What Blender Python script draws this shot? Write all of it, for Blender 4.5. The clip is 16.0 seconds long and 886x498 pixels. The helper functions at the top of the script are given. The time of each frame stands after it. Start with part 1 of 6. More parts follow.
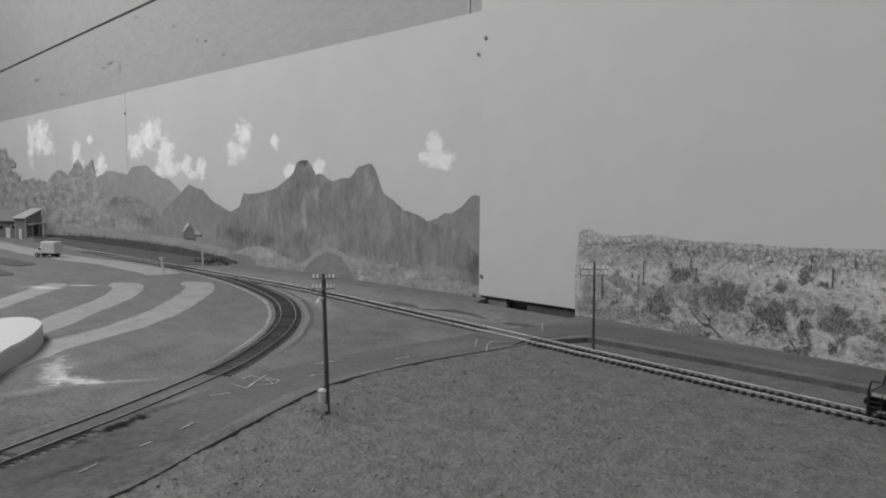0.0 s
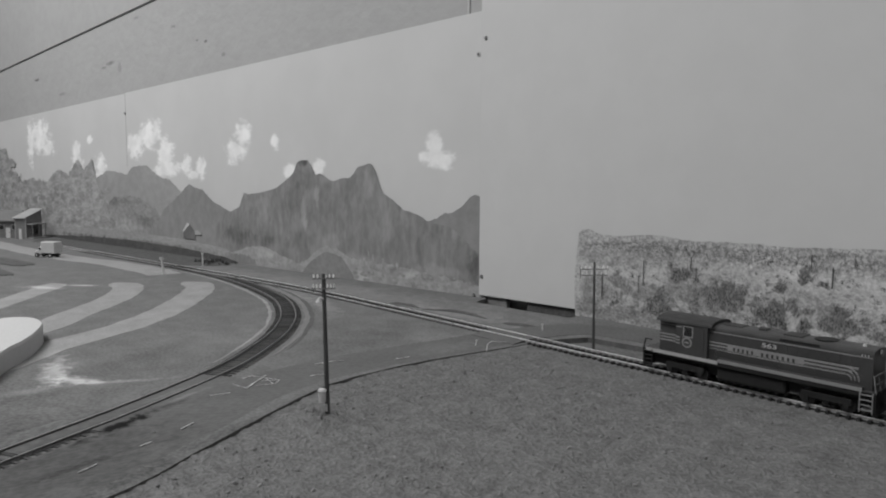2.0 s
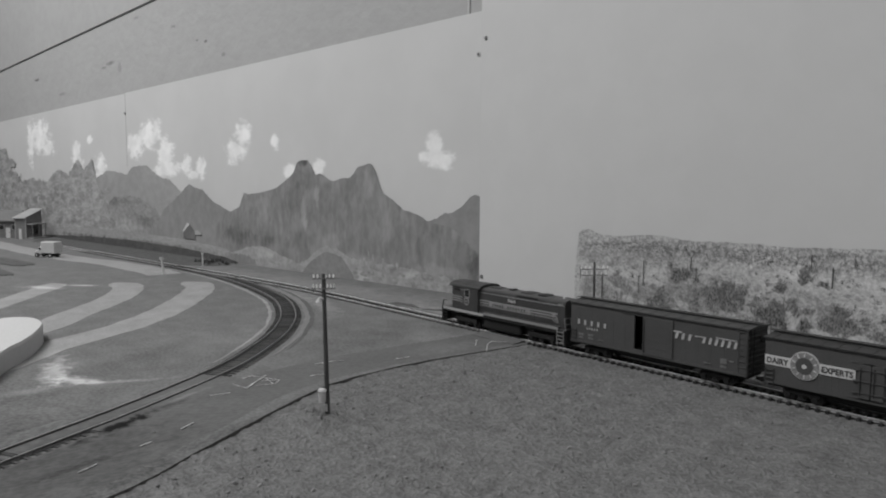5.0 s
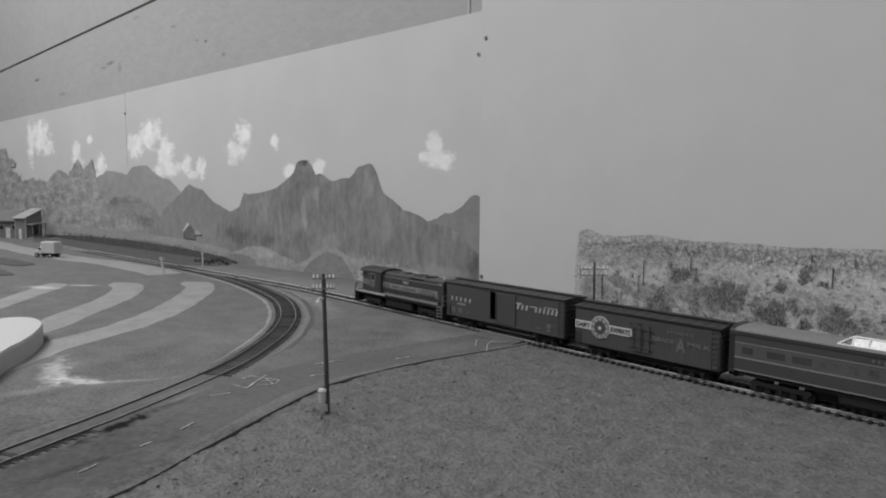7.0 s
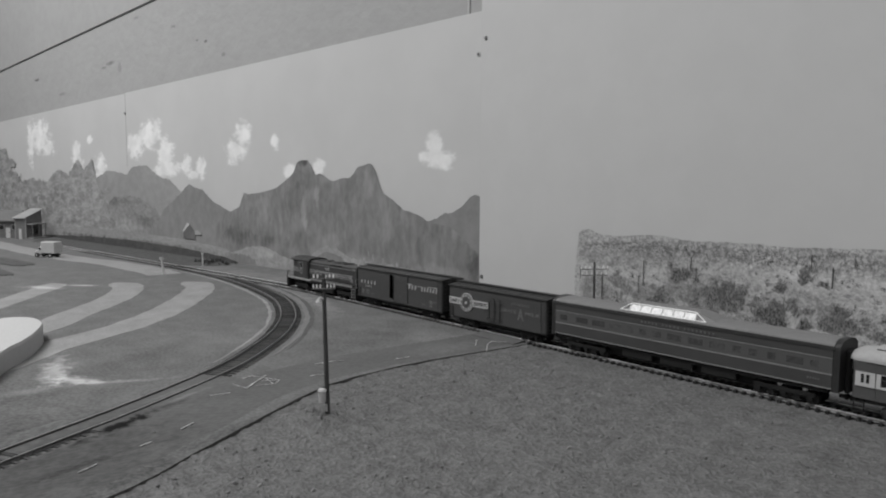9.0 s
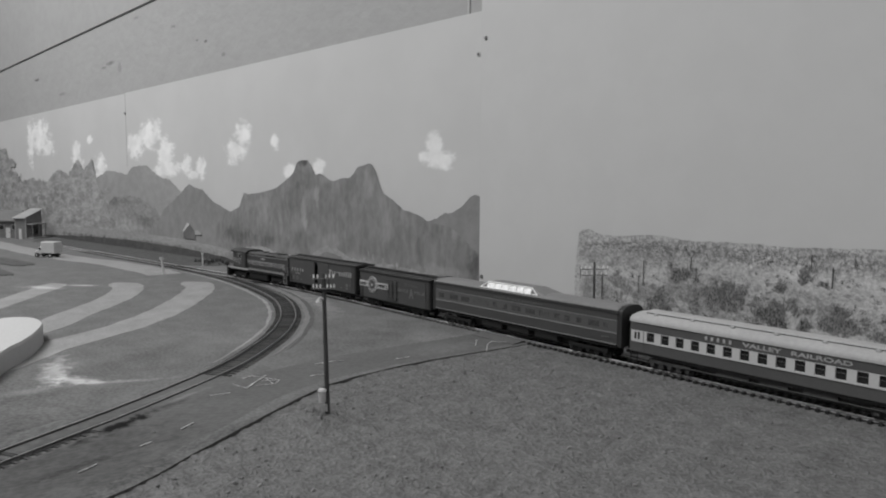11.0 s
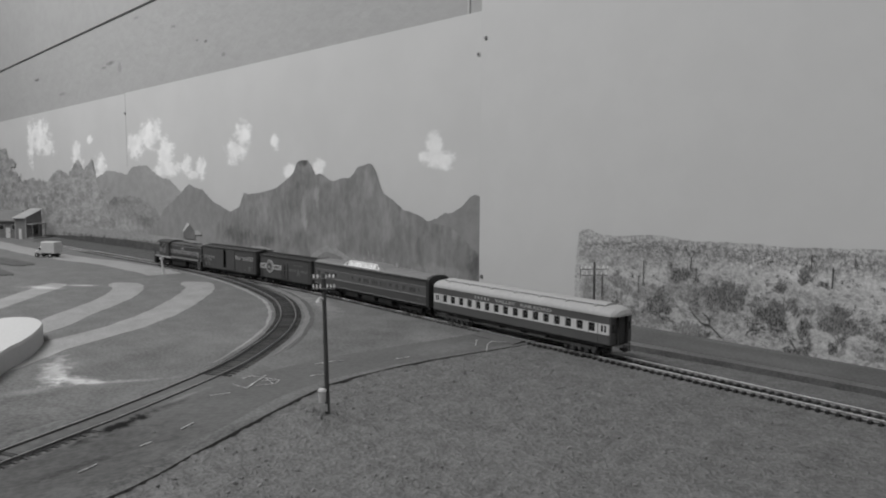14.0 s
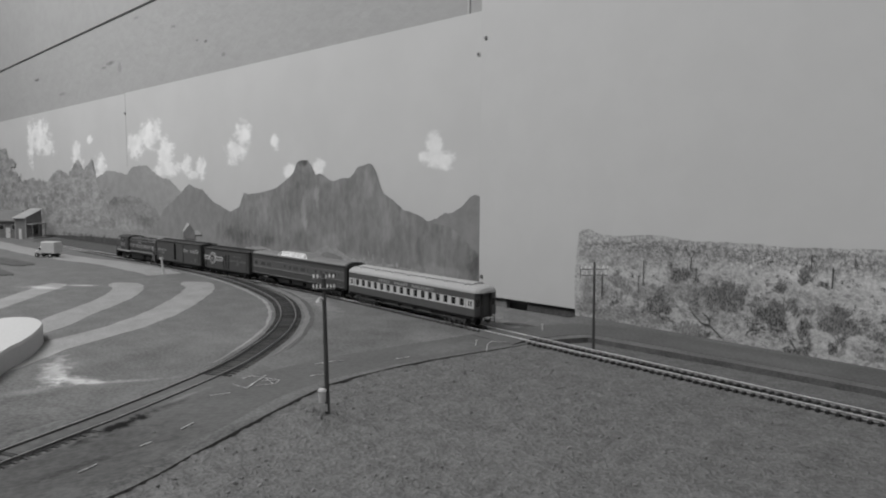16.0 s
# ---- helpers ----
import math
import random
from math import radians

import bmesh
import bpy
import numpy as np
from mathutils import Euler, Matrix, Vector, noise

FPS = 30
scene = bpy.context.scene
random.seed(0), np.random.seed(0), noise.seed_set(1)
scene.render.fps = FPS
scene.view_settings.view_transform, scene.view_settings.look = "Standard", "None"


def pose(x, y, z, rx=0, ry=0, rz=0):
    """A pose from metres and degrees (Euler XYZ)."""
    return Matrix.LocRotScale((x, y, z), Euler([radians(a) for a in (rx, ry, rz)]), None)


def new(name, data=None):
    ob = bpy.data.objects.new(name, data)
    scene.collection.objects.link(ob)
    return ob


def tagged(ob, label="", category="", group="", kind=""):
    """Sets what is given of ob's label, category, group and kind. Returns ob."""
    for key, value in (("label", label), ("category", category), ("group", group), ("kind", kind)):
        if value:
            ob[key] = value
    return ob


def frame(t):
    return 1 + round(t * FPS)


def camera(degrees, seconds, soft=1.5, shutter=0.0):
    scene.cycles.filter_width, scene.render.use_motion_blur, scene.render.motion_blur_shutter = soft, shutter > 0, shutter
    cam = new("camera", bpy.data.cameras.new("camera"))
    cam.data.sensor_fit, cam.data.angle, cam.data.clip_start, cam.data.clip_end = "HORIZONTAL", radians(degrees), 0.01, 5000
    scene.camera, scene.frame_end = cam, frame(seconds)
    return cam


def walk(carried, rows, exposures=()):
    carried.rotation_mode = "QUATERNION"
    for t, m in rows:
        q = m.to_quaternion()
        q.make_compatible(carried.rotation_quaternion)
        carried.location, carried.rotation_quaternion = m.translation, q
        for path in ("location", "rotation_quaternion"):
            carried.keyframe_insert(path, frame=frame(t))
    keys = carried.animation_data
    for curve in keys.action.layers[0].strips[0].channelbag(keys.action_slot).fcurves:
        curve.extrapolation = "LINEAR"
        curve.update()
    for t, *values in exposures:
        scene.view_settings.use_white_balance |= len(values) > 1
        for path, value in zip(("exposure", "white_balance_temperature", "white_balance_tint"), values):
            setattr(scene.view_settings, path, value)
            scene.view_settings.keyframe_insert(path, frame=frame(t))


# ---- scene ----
cam = camera(64.19, 16.0, soft=2.0)
EYE = (0.0, 0.0, 0.1567)
CAM_POSE = Matrix.Translation(EYE) @ pose(0, 0, 0, 0, 0, 49.169) @ pose(0, 0, 0, 90 - 5.123, 0, 0) @ pose(0, 0, 0, 0, 0, 0.339)
walk(cam, [(0.0, CAM_POSE), (16.0, CAM_POSE)])

# ---- light: a closed room, lit by unseen area lamps put below its ceiling ----
world = bpy.data.worlds.new("room_air")
scene.world = world
world.use_nodes = True
world.node_tree.nodes["Background"].inputs[0].default_value = (1, 1, 1, 1)
world.node_tree.nodes["Background"].inputs[1].default_value = 0.1


def unseen_area_lamp(x, y, z, watts, sx, sy, turn=0):
    d = bpy.data.lights.new("unseen_area_lamp", "AREA")
    d.shape, d.size, d.size_y, d.energy = "RECTANGLE", sx, sy, watts
    ob = new("unseen_area_lamp", d)
    ob.matrix_world = pose(x, y, z, 0, 0, turn)
    return ob


unseen_area_lamp(-0.6, -0.55, 1.55, 25.0, 1.5, 0.5)
# Added to brighten the car ends that face right.
unseen_area_lamp(1.0, -0.45, 1.55, 11.0, 1.5, 0.5)
# Added to brighten the left end of the backdrop wall.
unseen_area_lamp(-2.1, -0.35, 1.55, 28.5, 1.5, 0.5)
scene.view_settings.exposure = 0.0

# ---- materials, all in greys ----


def nodes_of(name):
    m = bpy.data.materials.new(name)
    m.use_nodes = True
    nt = m.node_tree
    return m, nt, nt.nodes["Principled BSDF"]


def noise_node(nt, vec, scale, detail=4.0, rough=0.6):
    n = nt.nodes.new("ShaderNodeTexNoise")
    n.inputs["Scale"].default_value, n.inputs["Detail"].default_value, n.inputs["Roughness"].default_value = scale, detail, rough
    nt.links.new(vec, n.inputs["Vector"])
    return n.outputs["Fac"]


def calc(nt, op, a, b=0.0, clamp=False):
    n = nt.nodes.new("ShaderNodeMath")
    n.operation, n.use_clamp = op, clamp
    for i, v in enumerate((a, b)):
        if isinstance(v, (int, float)):
            n.inputs[i].default_value = v
        else:
            nt.links.new(v, n.inputs[i])
    return n.outputs[0]


def remap(nt, v, a, b, c, d):
    n = nt.nodes.new("ShaderNodeMapRange")
    n.interpolation_type = "SMOOTHSTEP"
    nt.links.new(v, n.inputs["Value"])
    for k, x in (("From Min", a), ("From Max", b), ("To Min", c), ("To Max", d)):
        n.inputs[k].default_value = x
    return n.outputs["Result"]


def toned(nt, co, base, spots):
    """Soft-edged spilt dust and broader lighter or darker areas: (x, y, rx, ry, turn, amount) in the plan."""
    sep = nt.nodes.new("ShaderNodeSeparateXYZ")
    nt.links.new(co, sep.inputs[0])
    fluff = calc(nt, "MULTIPLY", calc(nt, "SUBTRACT", noise_node(nt, co, 90.0, 6.0, 0.7), 0.5), 2.4)
    for x, y, rx, ry, turn, amount in spots:
        dx, dy = calc(nt, "SUBTRACT", sep.outputs[0], x), calc(nt, "SUBTRACT", sep.outputs[1], y)
        c, s = math.cos(turn), math.sin(turn)
        a = calc(nt, "DIVIDE", calc(nt, "ADD", calc(nt, "MULTIPLY", dx, c), calc(nt, "MULTIPLY", dy, s)), rx)
        b = calc(nt, "DIVIDE", calc(nt, "SUBTRACT", calc(nt, "MULTIPLY", dy, c), calc(nt, "MULTIPLY", dx, s)), ry)
        r = calc(nt, "SQRT", calc(nt, "ADD", calc(nt, "MULTIPLY", a, a), calc(nt, "MULTIPLY", b, b)))
        f = calc(nt, "ADD", calc(nt, "SUBTRACT", 1.0, r), fluff)
        base = calc(nt, "ADD", base, calc(nt, "MULTIPLY", remap(nt, f, -0.1, 1.0, 0.0, 1.0), amount))
    return base


# Spilt dust, plus broad spots that lighten or darken whole stretches of land.
DUST_AND_TONE = ((-0.408, 0.145, 0.16, 0.012, 2.0, -0.035), (-0.609, 0.114, 0.032, 0.012, 1.42, 0.07), (-0.519, 0.097, 0.03, 0.004, 1.85, -0.03), (-0.515, 0.098, 0.037, 0.004, 2.04, 0.02), (-0.676, 0.152, 0.019, 0.02, -1.01, 0.03), (-0.716, 0.54, 0.205, 0.008, -0.08, 0.03), (-0.80, 0.487, 0.10, 0.020, -0.35, 0.06), (-0.665, 0.136, 0.070, 0.014, -0.25, 0.22), (-0.622, 0.143, 0.030, 0.012, 0.5, 0.30), (-0.600, 0.16, 0.06, 0.006, 1.1, 0.10), (-1.205, 0.290, 0.034, 0.010, 0.8, 0.26),
        (-1.215, 0.238, 0.045, 0.016, 0.5, 0.24), (-0.70, 0.30, 0.10, 0.07, 0.4, 0.025), (-0.92, 0.50, 0.12, 0.03, -0.1, 0.07), (-0.56, 0.47, 0.05, 0.05, 0.2, 0.03), (-0.60, 0.42, 0.06, 0.10, 0.1, -0.02),
        (-0.66, 0.20, 0.16, 0.03, -1.0, -0.02), (-0.50, 0.12, 0.03, 0.012, -1.0, -0.05), (-0.95, 0.575, 0.55, 0.07, 0.1, 0.05), (-0.52, 0.03, 0.20, 0.14, 0.4, -0.03), (-0.62, 0.585, 0.15, 0.03, 0.0, 0.04))


# Stains, plus one broad spot that darkens the road near the front.
STAINS_AND_TONE = ((-0.426, 0.094, 0.034, 0.006, 1.92, -0.03), (-0.434, 0.079, 0.023, 0.008, 1.8, 0.012), (-0.528, 0.181, 0.027, 0.004, 2.05, 0.03), (-0.477, 0.128, 0.030, 0.006, -1.05, -0.07), (-0.43, 0.08, 0.14, 0.08, -1.1, -0.035), (-0.482, 0.140, 0.035, 0.007, -1.05, -0.06), (-0.50, 0.17, 0.03, 0.006, -1.05, -0.04), (-0.515, 0.19, 0.03, 0.004, -1.1, 0.06), (-0.52, 0.45, 0.03, 0.05, 0.0, 0.03), (-0.3, 0.65, 0.12, 0.02, 0.05, 0.02))


def brushed(nt, co, base, spots):
    """Soft brushwork on an upright board: (along, height, half-width, half-height, amount), with ragged vertical strokes."""
    sep = nt.nodes.new("ShaderNodeSeparateXYZ")
    nt.links.new(co, sep.inputs[0])
    mp = nt.nodes.new("ShaderNodeMapping")
    mp.inputs["Scale"].default_value = (0.8, 1, 0.6)
    nt.links.new(co, mp.inputs["Vector"])
    fluff = calc(nt, "MULTIPLY", calc(nt, "SUBTRACT", noise_node(nt, mp.outputs[0], 70.0, 6.0, 0.7), 0.5), 2.6)
    for u, z, ru, rz, amount in spots:
        a = calc(nt, "DIVIDE", calc(nt, "ADD", sep.outputs[0], u), ru)
        b = calc(nt, "DIVIDE", calc(nt, "SUBTRACT", sep.outputs[2], z), rz)
        r = calc(nt, "SQRT", calc(nt, "ADD", calc(nt, "MULTIPLY", a, a), calc(nt, "MULTIPLY", b, b)))
        f = calc(nt, "ADD", calc(nt, "SUBTRACT", 1.1, r), fluff)
        base = calc(nt, "ADD", base, calc(nt, "MULTIPLY", remap(nt, f, 0.0, 0.9, 0.0, 1.0), amount * 2.0))
    return base


def surface(name, v, rough=0.6, metal=0.0, var=0.15, big=25.0, fine=400.0, bump=0.0, depth=0.0006, stretch=(1, 1, 1), island=0.0, each=0.0, spec=0.3, gaps=(0.3, 0.7), fw=0.6, spots=(), strokes=()):
    """A grey surface with two scales of variation and fine relief; island and each vary loose pieces and whole objects."""
    m, nt, p = nodes_of(name)
    co = nt.nodes.new("ShaderNodeTexCoord").outputs["Object"]
    mp = nt.nodes.new("ShaderNodeMapping")
    mp.inputs["Scale"].default_value = stretch
    nt.links.new(co, mp.inputs["Vector"])
    a = noise_node(nt, mp.outputs[0], big, 5.0)
    b = noise_node(nt, mp.outputs[0], fine, 3.0)
    f = calc(nt, "ADD", remap(nt, a, gaps[0], gaps[1], -0.6, 0.6), remap(nt, b, 0.36, 0.64, -fw, fw))
    g = calc(nt, "ADD", calc(nt, "MULTIPLY", f, var), 1.0)
    if island:
        i = nt.nodes.new("ShaderNodeNewGeometry").outputs["Random Per Island"]
        g = calc(nt, "ADD", g, calc(nt, "MULTIPLY", calc(nt, "SUBTRACT", i, 0.5), 2 * island))
    if each:
        i = nt.nodes.new("ShaderNodeObjectInfo").outputs["Random"]
        g = calc(nt, "ADD", g, calc(nt, "MULTIPLY", calc(nt, "SUBTRACT", i, 0.5), 2 * each))
    out = calc(nt, "MAXIMUM", calc(nt, "MULTIPLY", g, v), 0.004)
    if spots:
        out = toned(nt, co, out, spots)
    if strokes:
        out = calc(nt, "MAXIMUM", brushed(nt, co, out, strokes), 0.02)
    nt.links.new(out, p.inputs["Base Color"])
    p.inputs["Metallic"].default_value = metal
    p.inputs["Specular IOR Level"].default_value = spec
    nt.links.new(remap(nt, a, 0.3, 0.7, max(rough - 0.08, 0.05), min(rough + 0.08, 1)), p.inputs["Roughness"])
    if bump:
        bn = nt.nodes.new("ShaderNodeBump")
        bn.inputs["Strength"].default_value, bn.inputs["Distance"].default_value = bump, depth
        nt.links.new(b, bn.inputs["Height"])
        nt.links.new(bn.outputs[0], p.inputs["Normal"])
    return m


PRINT_BUSHES = ((-0.4338, 0.0289, 0.0229, 0.0155, 1.0), (-0.3544, 0.0459, 0.0226, 0.0171, 0.9), (-0.3303, 0.0451, 0.0121, 0.0055, 1.1), (-0.2986, 0.0336, 0.0237, 0.0182, 1.0), (-0.2988, 0.0095, 0.0169, 0.0065, 1.0), (-0.2399, 0.0381, 0.0231, 0.0132, 0.9), (-0.3979, 0.0053, 0.0258, 0.0118, 0.75), (-0.3729, 0.0, 0.0182, 0.0051, 1.0), (-0.4897, 0.0505, 0.0185, 0.0127, 0.7), (-0.4004, 0.0659, 0.0132, 0.0104, 1.0), (-0.2728, 0.0754, 0.0101, 0.0085, 0.95), (-0.3, 0.0615, 0.0057, 0.0059, 0.9), (-0.4943, 0.0289, 0.0101, 0.0054, 0.9), (-0.2415, 0.0147, 0.007, 0.0055, 1.0), (-0.383, 0.0461, 0.0184, 0.0134, 0.65), (-0.41, 0.0508, 0.0159, 0.0105, 0.6), (-0.5213, 0.0751, 0.0259, 0.0058, 0.5), (-0.449, 0.0416, 0.0191, 0.0102, 0.6), (-0.265, 0.0466, 0.0182, 0.0085, 0.5), (-0.3292, 0.019, 0.0067, 0.0067, 1.0), (-0.3283, 0.0642, 0.012, 0.0075, 0.35), (-0.2172, 0.0092, 0.014, 0.0067, 0.6), (-0.533, 0.0355, 0.0178, 0.0221, 0.35), (-0.3596, 0.0219, 0.0161, 0.0063, 0.35), (-0.1898, 0.0318, 0.0258, 0.0155, 0.9), (-0.1603, 0.0534, 0.0219, 0.0124, 0.8), (-0.1721, 0.0152, 0.0247, 0.0102, 0.7))
PRINT_SHADE = ((-0.4903, 0.0062, 0.0951, 0.0204, -0.17), (-0.4504, 0.0806, 0.1062, 0.0226, -0.08), (-0.2847, 0.0797, 0.0789, 0.0109, 0.1), (-0.2248, 0.0648, 0.0555, 0.0153, 0.06), (-0.3695, 0.0326, 0.0759, 0.0181, -0.08), (-0.3255, 0.0036, 0.0697, 0.0116, -0.1), (-0.3349, 0.0809, 0.0803, 0.0035, 0.09), (-0.5286, 0.0325, 0.0373, 0.0419, -0.1))


def desert_print(name, v):
    """A printed desert: sunlit sand, ragged bushes with fine twigs and a dense far belt of scrub; x along, z up."""
    m, nt, p = nodes_of(name)
    co = nt.nodes.new("ShaderNodeTexCoord").outputs["Object"]
    sep = nt.nodes.new("ShaderNodeSeparateXYZ")
    nt.links.new(co, sep.inputs[0])

    def stretched(sx, sz):
        mp = nt.nodes.new("ShaderNodeMapping")
        mp.inputs["Scale"].default_value = (sx, 1, sz)
        nt.links.new(co, mp.inputs["Vector"])
        return mp.outputs[0]

    fluff = calc(nt, "MULTIPLY", calc(nt, "SUBTRACT", noise_node(nt, stretched(1.2, 0.7), 120.0, 8.0, 0.78), 0.5), 4.2)
    grain = noise_node(nt, stretched(1, 1.3), 330.0, 4.0, 0.7)
    twig = noise_node(nt, stretched(1.5, 0.8), 420.0, 4.0, 0.7)
    dunes = noise_node(nt, stretched(0.5, 2.0), 40.0, 5.0, 0.6)

    along = calc(nt, "ADD", sep.outputs[0], remap(nt, noise_node(nt, co, 34.0, 3.0), 0.3, 0.7, -0.020, 0.020))
    up = calc(nt, "ADD", sep.outputs[2], remap(nt, noise_node(nt, stretched(1, 1.7), 52.0, 3.0), 0.3, 0.7, -0.009, 0.009))

    def falloff(x, z, rx, rz):
        a = calc(nt, "DIVIDE", calc(nt, "SUBTRACT", along, x), rx)
        b = calc(nt, "DIVIDE", calc(nt, "SUBTRACT", up, z), rz)
        return calc(nt, "SUBTRACT", 1.0, calc(nt, "SQRT", calc(nt, "ADD", calc(nt, "MULTIPLY", a, a), calc(nt, "MULTIPLY", b, b))))

    sand = calc(nt, "ADD", remap(nt, dunes, 0.3, 0.7, v * 0.82, v * 1.08), remap(nt, grain, 0.34, 0.66, -0.09, 0.08))
    for x, z, rx, rz, amount in PRINT_SHADE:
        sand = calc(nt, "ADD", sand, calc(nt, "MULTIPLY", remap(nt, falloff(x, z, rx, rz), 0.0, 0.8, 0.0, 1.0), amount))
    # scattered small plants, denser towards the far belt
    tufty = noise_node(nt, stretched(1.0, 1.6), 150.0, 3.0, 0.55)
    few = calc(nt, "MULTIPLY", remap(nt, tufty, 0.60, 0.66, 0.0, 1.0), 0.5)
    far = calc(nt, "MULTIPLY", remap(nt, noise_node(nt, stretched(1.0, 0.8), 230.0, 6.0, 0.75), 0.46, 0.56, 0.0, 1.0), remap(nt, sep.outputs[2], 0.070, 0.080, 0.0, 0.5))
    mask = calc(nt, "MAXIMUM", few, far)
    for x, z, rx, rz, amount in PRINT_BUSHES:
        f = calc(nt, "ADD", falloff(x, z, rx, rz), fluff)
        f = calc(nt, "SUBTRACT", f, calc(nt, "MULTIPLY", calc(nt, "SUBTRACT", sep.outputs[2], z), 0.45 / rz))
        mask = calc(nt, "MAXIMUM", mask, calc(nt, "MULTIPLY", remap(nt, f, -0.40, 0.55, 0.0, 1.0), calc(nt, "MULTIPLY", remap(nt, falloff(x, z, rx, rz), -0.65, 0.0, 0.0, 1.0), amount)))
    leaf = remap(nt, twig, 0.3, 0.7, 0.0, 0.25)
    mix = calc(nt, "ADD", calc(nt, "MULTIPLY", sand, calc(nt, "SUBTRACT", 1.0, mask)), calc(nt, "MULTIPLY", leaf, mask))
    nt.links.new(calc(nt, "MAXIMUM", mix, 0.02), p.inputs["Base Color"])
    p.inputs["Roughness"].default_value = 0.55
    p.inputs["Specular IOR Level"].default_value = 0.25
    return m


CLOUDS = ((1.737, 0.296, 0.0976, 0.0538), (1.812, 0.279, 0.0301, 0.0724), (1.662, 0.262, 0.06, 0.0232), (1.456, 0.24, 0.0361, 0.0341), (1.443, 0.208, 0.048, 0.0217), (1.36, 0.275, 0.0224, 0.012), (1.298, 0.202, 0.0396, 0.0324), (1.326, 0.174, 0.0256, 0.015), (1.087, 0.251, 0.0525, 0.0338), (1.018, 0.273, 0.0586, 0.0341), (0.977, 0.288, 0.028, 0.0206), (0.943, 0.223, 0.0497, 0.041), (0.915, 0.19, 0.0486, 0.0229), (0.967, 0.184, 0.0336, 0.0182), (0.843, 0.199, 0.0252, 0.0247), (0.782, 0.192, 0.0215, 0.0265), (0.814, 0.177, 0.0346, 0.011), (0.618, 0.254, 0.0329, 0.0299), (0.648, 0.223, 0.0426, 0.0248), (0.507, 0.236, 0.0147, 0.0158), (0.462, 0.185, 0.023, 0.0155), (0.38, 0.188, 0.0211, 0.0149), (0.097, 0.213, 0.0187, 0.0251), (0.083, 0.194, 0.0348, 0.015), (0.118, 0.201, 0.0192, 0.0077))


def sky_board(name, v):
    """Painted sky with soft, brushed clouds; the local -x runs along the board, z up."""
    m, nt, p = nodes_of(name)
    co = nt.nodes.new("ShaderNodeTexCoord").outputs["Object"]
    sep = nt.nodes.new("ShaderNodeSeparateXYZ")
    nt.links.new(co, sep.inputs[0])
    mp = nt.nodes.new("ShaderNodeMapping")
    mp.inputs["Scale"].default_value = (0.5, 1, 0.95)
    nt.links.new(co, mp.inputs["Vector"])
    puff = noise_node(nt, mp.outputs[0], 46.0, 7.0, 0.68)
    brush = noise_node(nt, co, 6.0, 3.0)
    total = None
    for u, z, ru, rz in CLOUDS:
        du = calc(nt, "DIVIDE", calc(nt, "ADD", sep.outputs[0], u), ru)
        dz = calc(nt, "DIVIDE", calc(nt, "SUBTRACT", sep.outputs[2], z), rz)
        r = calc(nt, "SQRT", calc(nt, "ADD", calc(nt, "MULTIPLY", du, du), calc(nt, "MULTIPLY", dz, dz)))
        c = calc(nt, "SUBTRACT", 1.0, r)
        total = c if total is None else calc(nt, "MAXIMUM", total, c)
    f = calc(nt, "ADD", total, calc(nt, "MULTIPLY", calc(nt, "SUBTRACT", puff, 0.5), 3.0))
    thick = remap(nt, noise_node(nt, co, 24.0, 4.0, 0.6), 0.3, 0.7, 0.55, 1.0)
    cloud = calc(nt, "MULTIPLY", calc(nt, "MULTIPLY", remap(nt, f, -0.15, 0.55, 0.0, 1.0), thick), remap(nt, total, -0.45, 0.05, 0.0, 1.0))
    base = calc(nt, "MULTIPLY", remap(nt, brush, 0.3, 0.7, 0.97, 1.03), v)
    mixed = calc(nt, "ADD", base, calc(nt, "MULTIPLY", cloud, 0.33))
    nt.links.new(mixed, p.inputs["Base Color"])
    p.inputs["Roughness"].default_value = 0.75
    p.inputs["Specular IOR Level"].default_value = 0.2
    return m


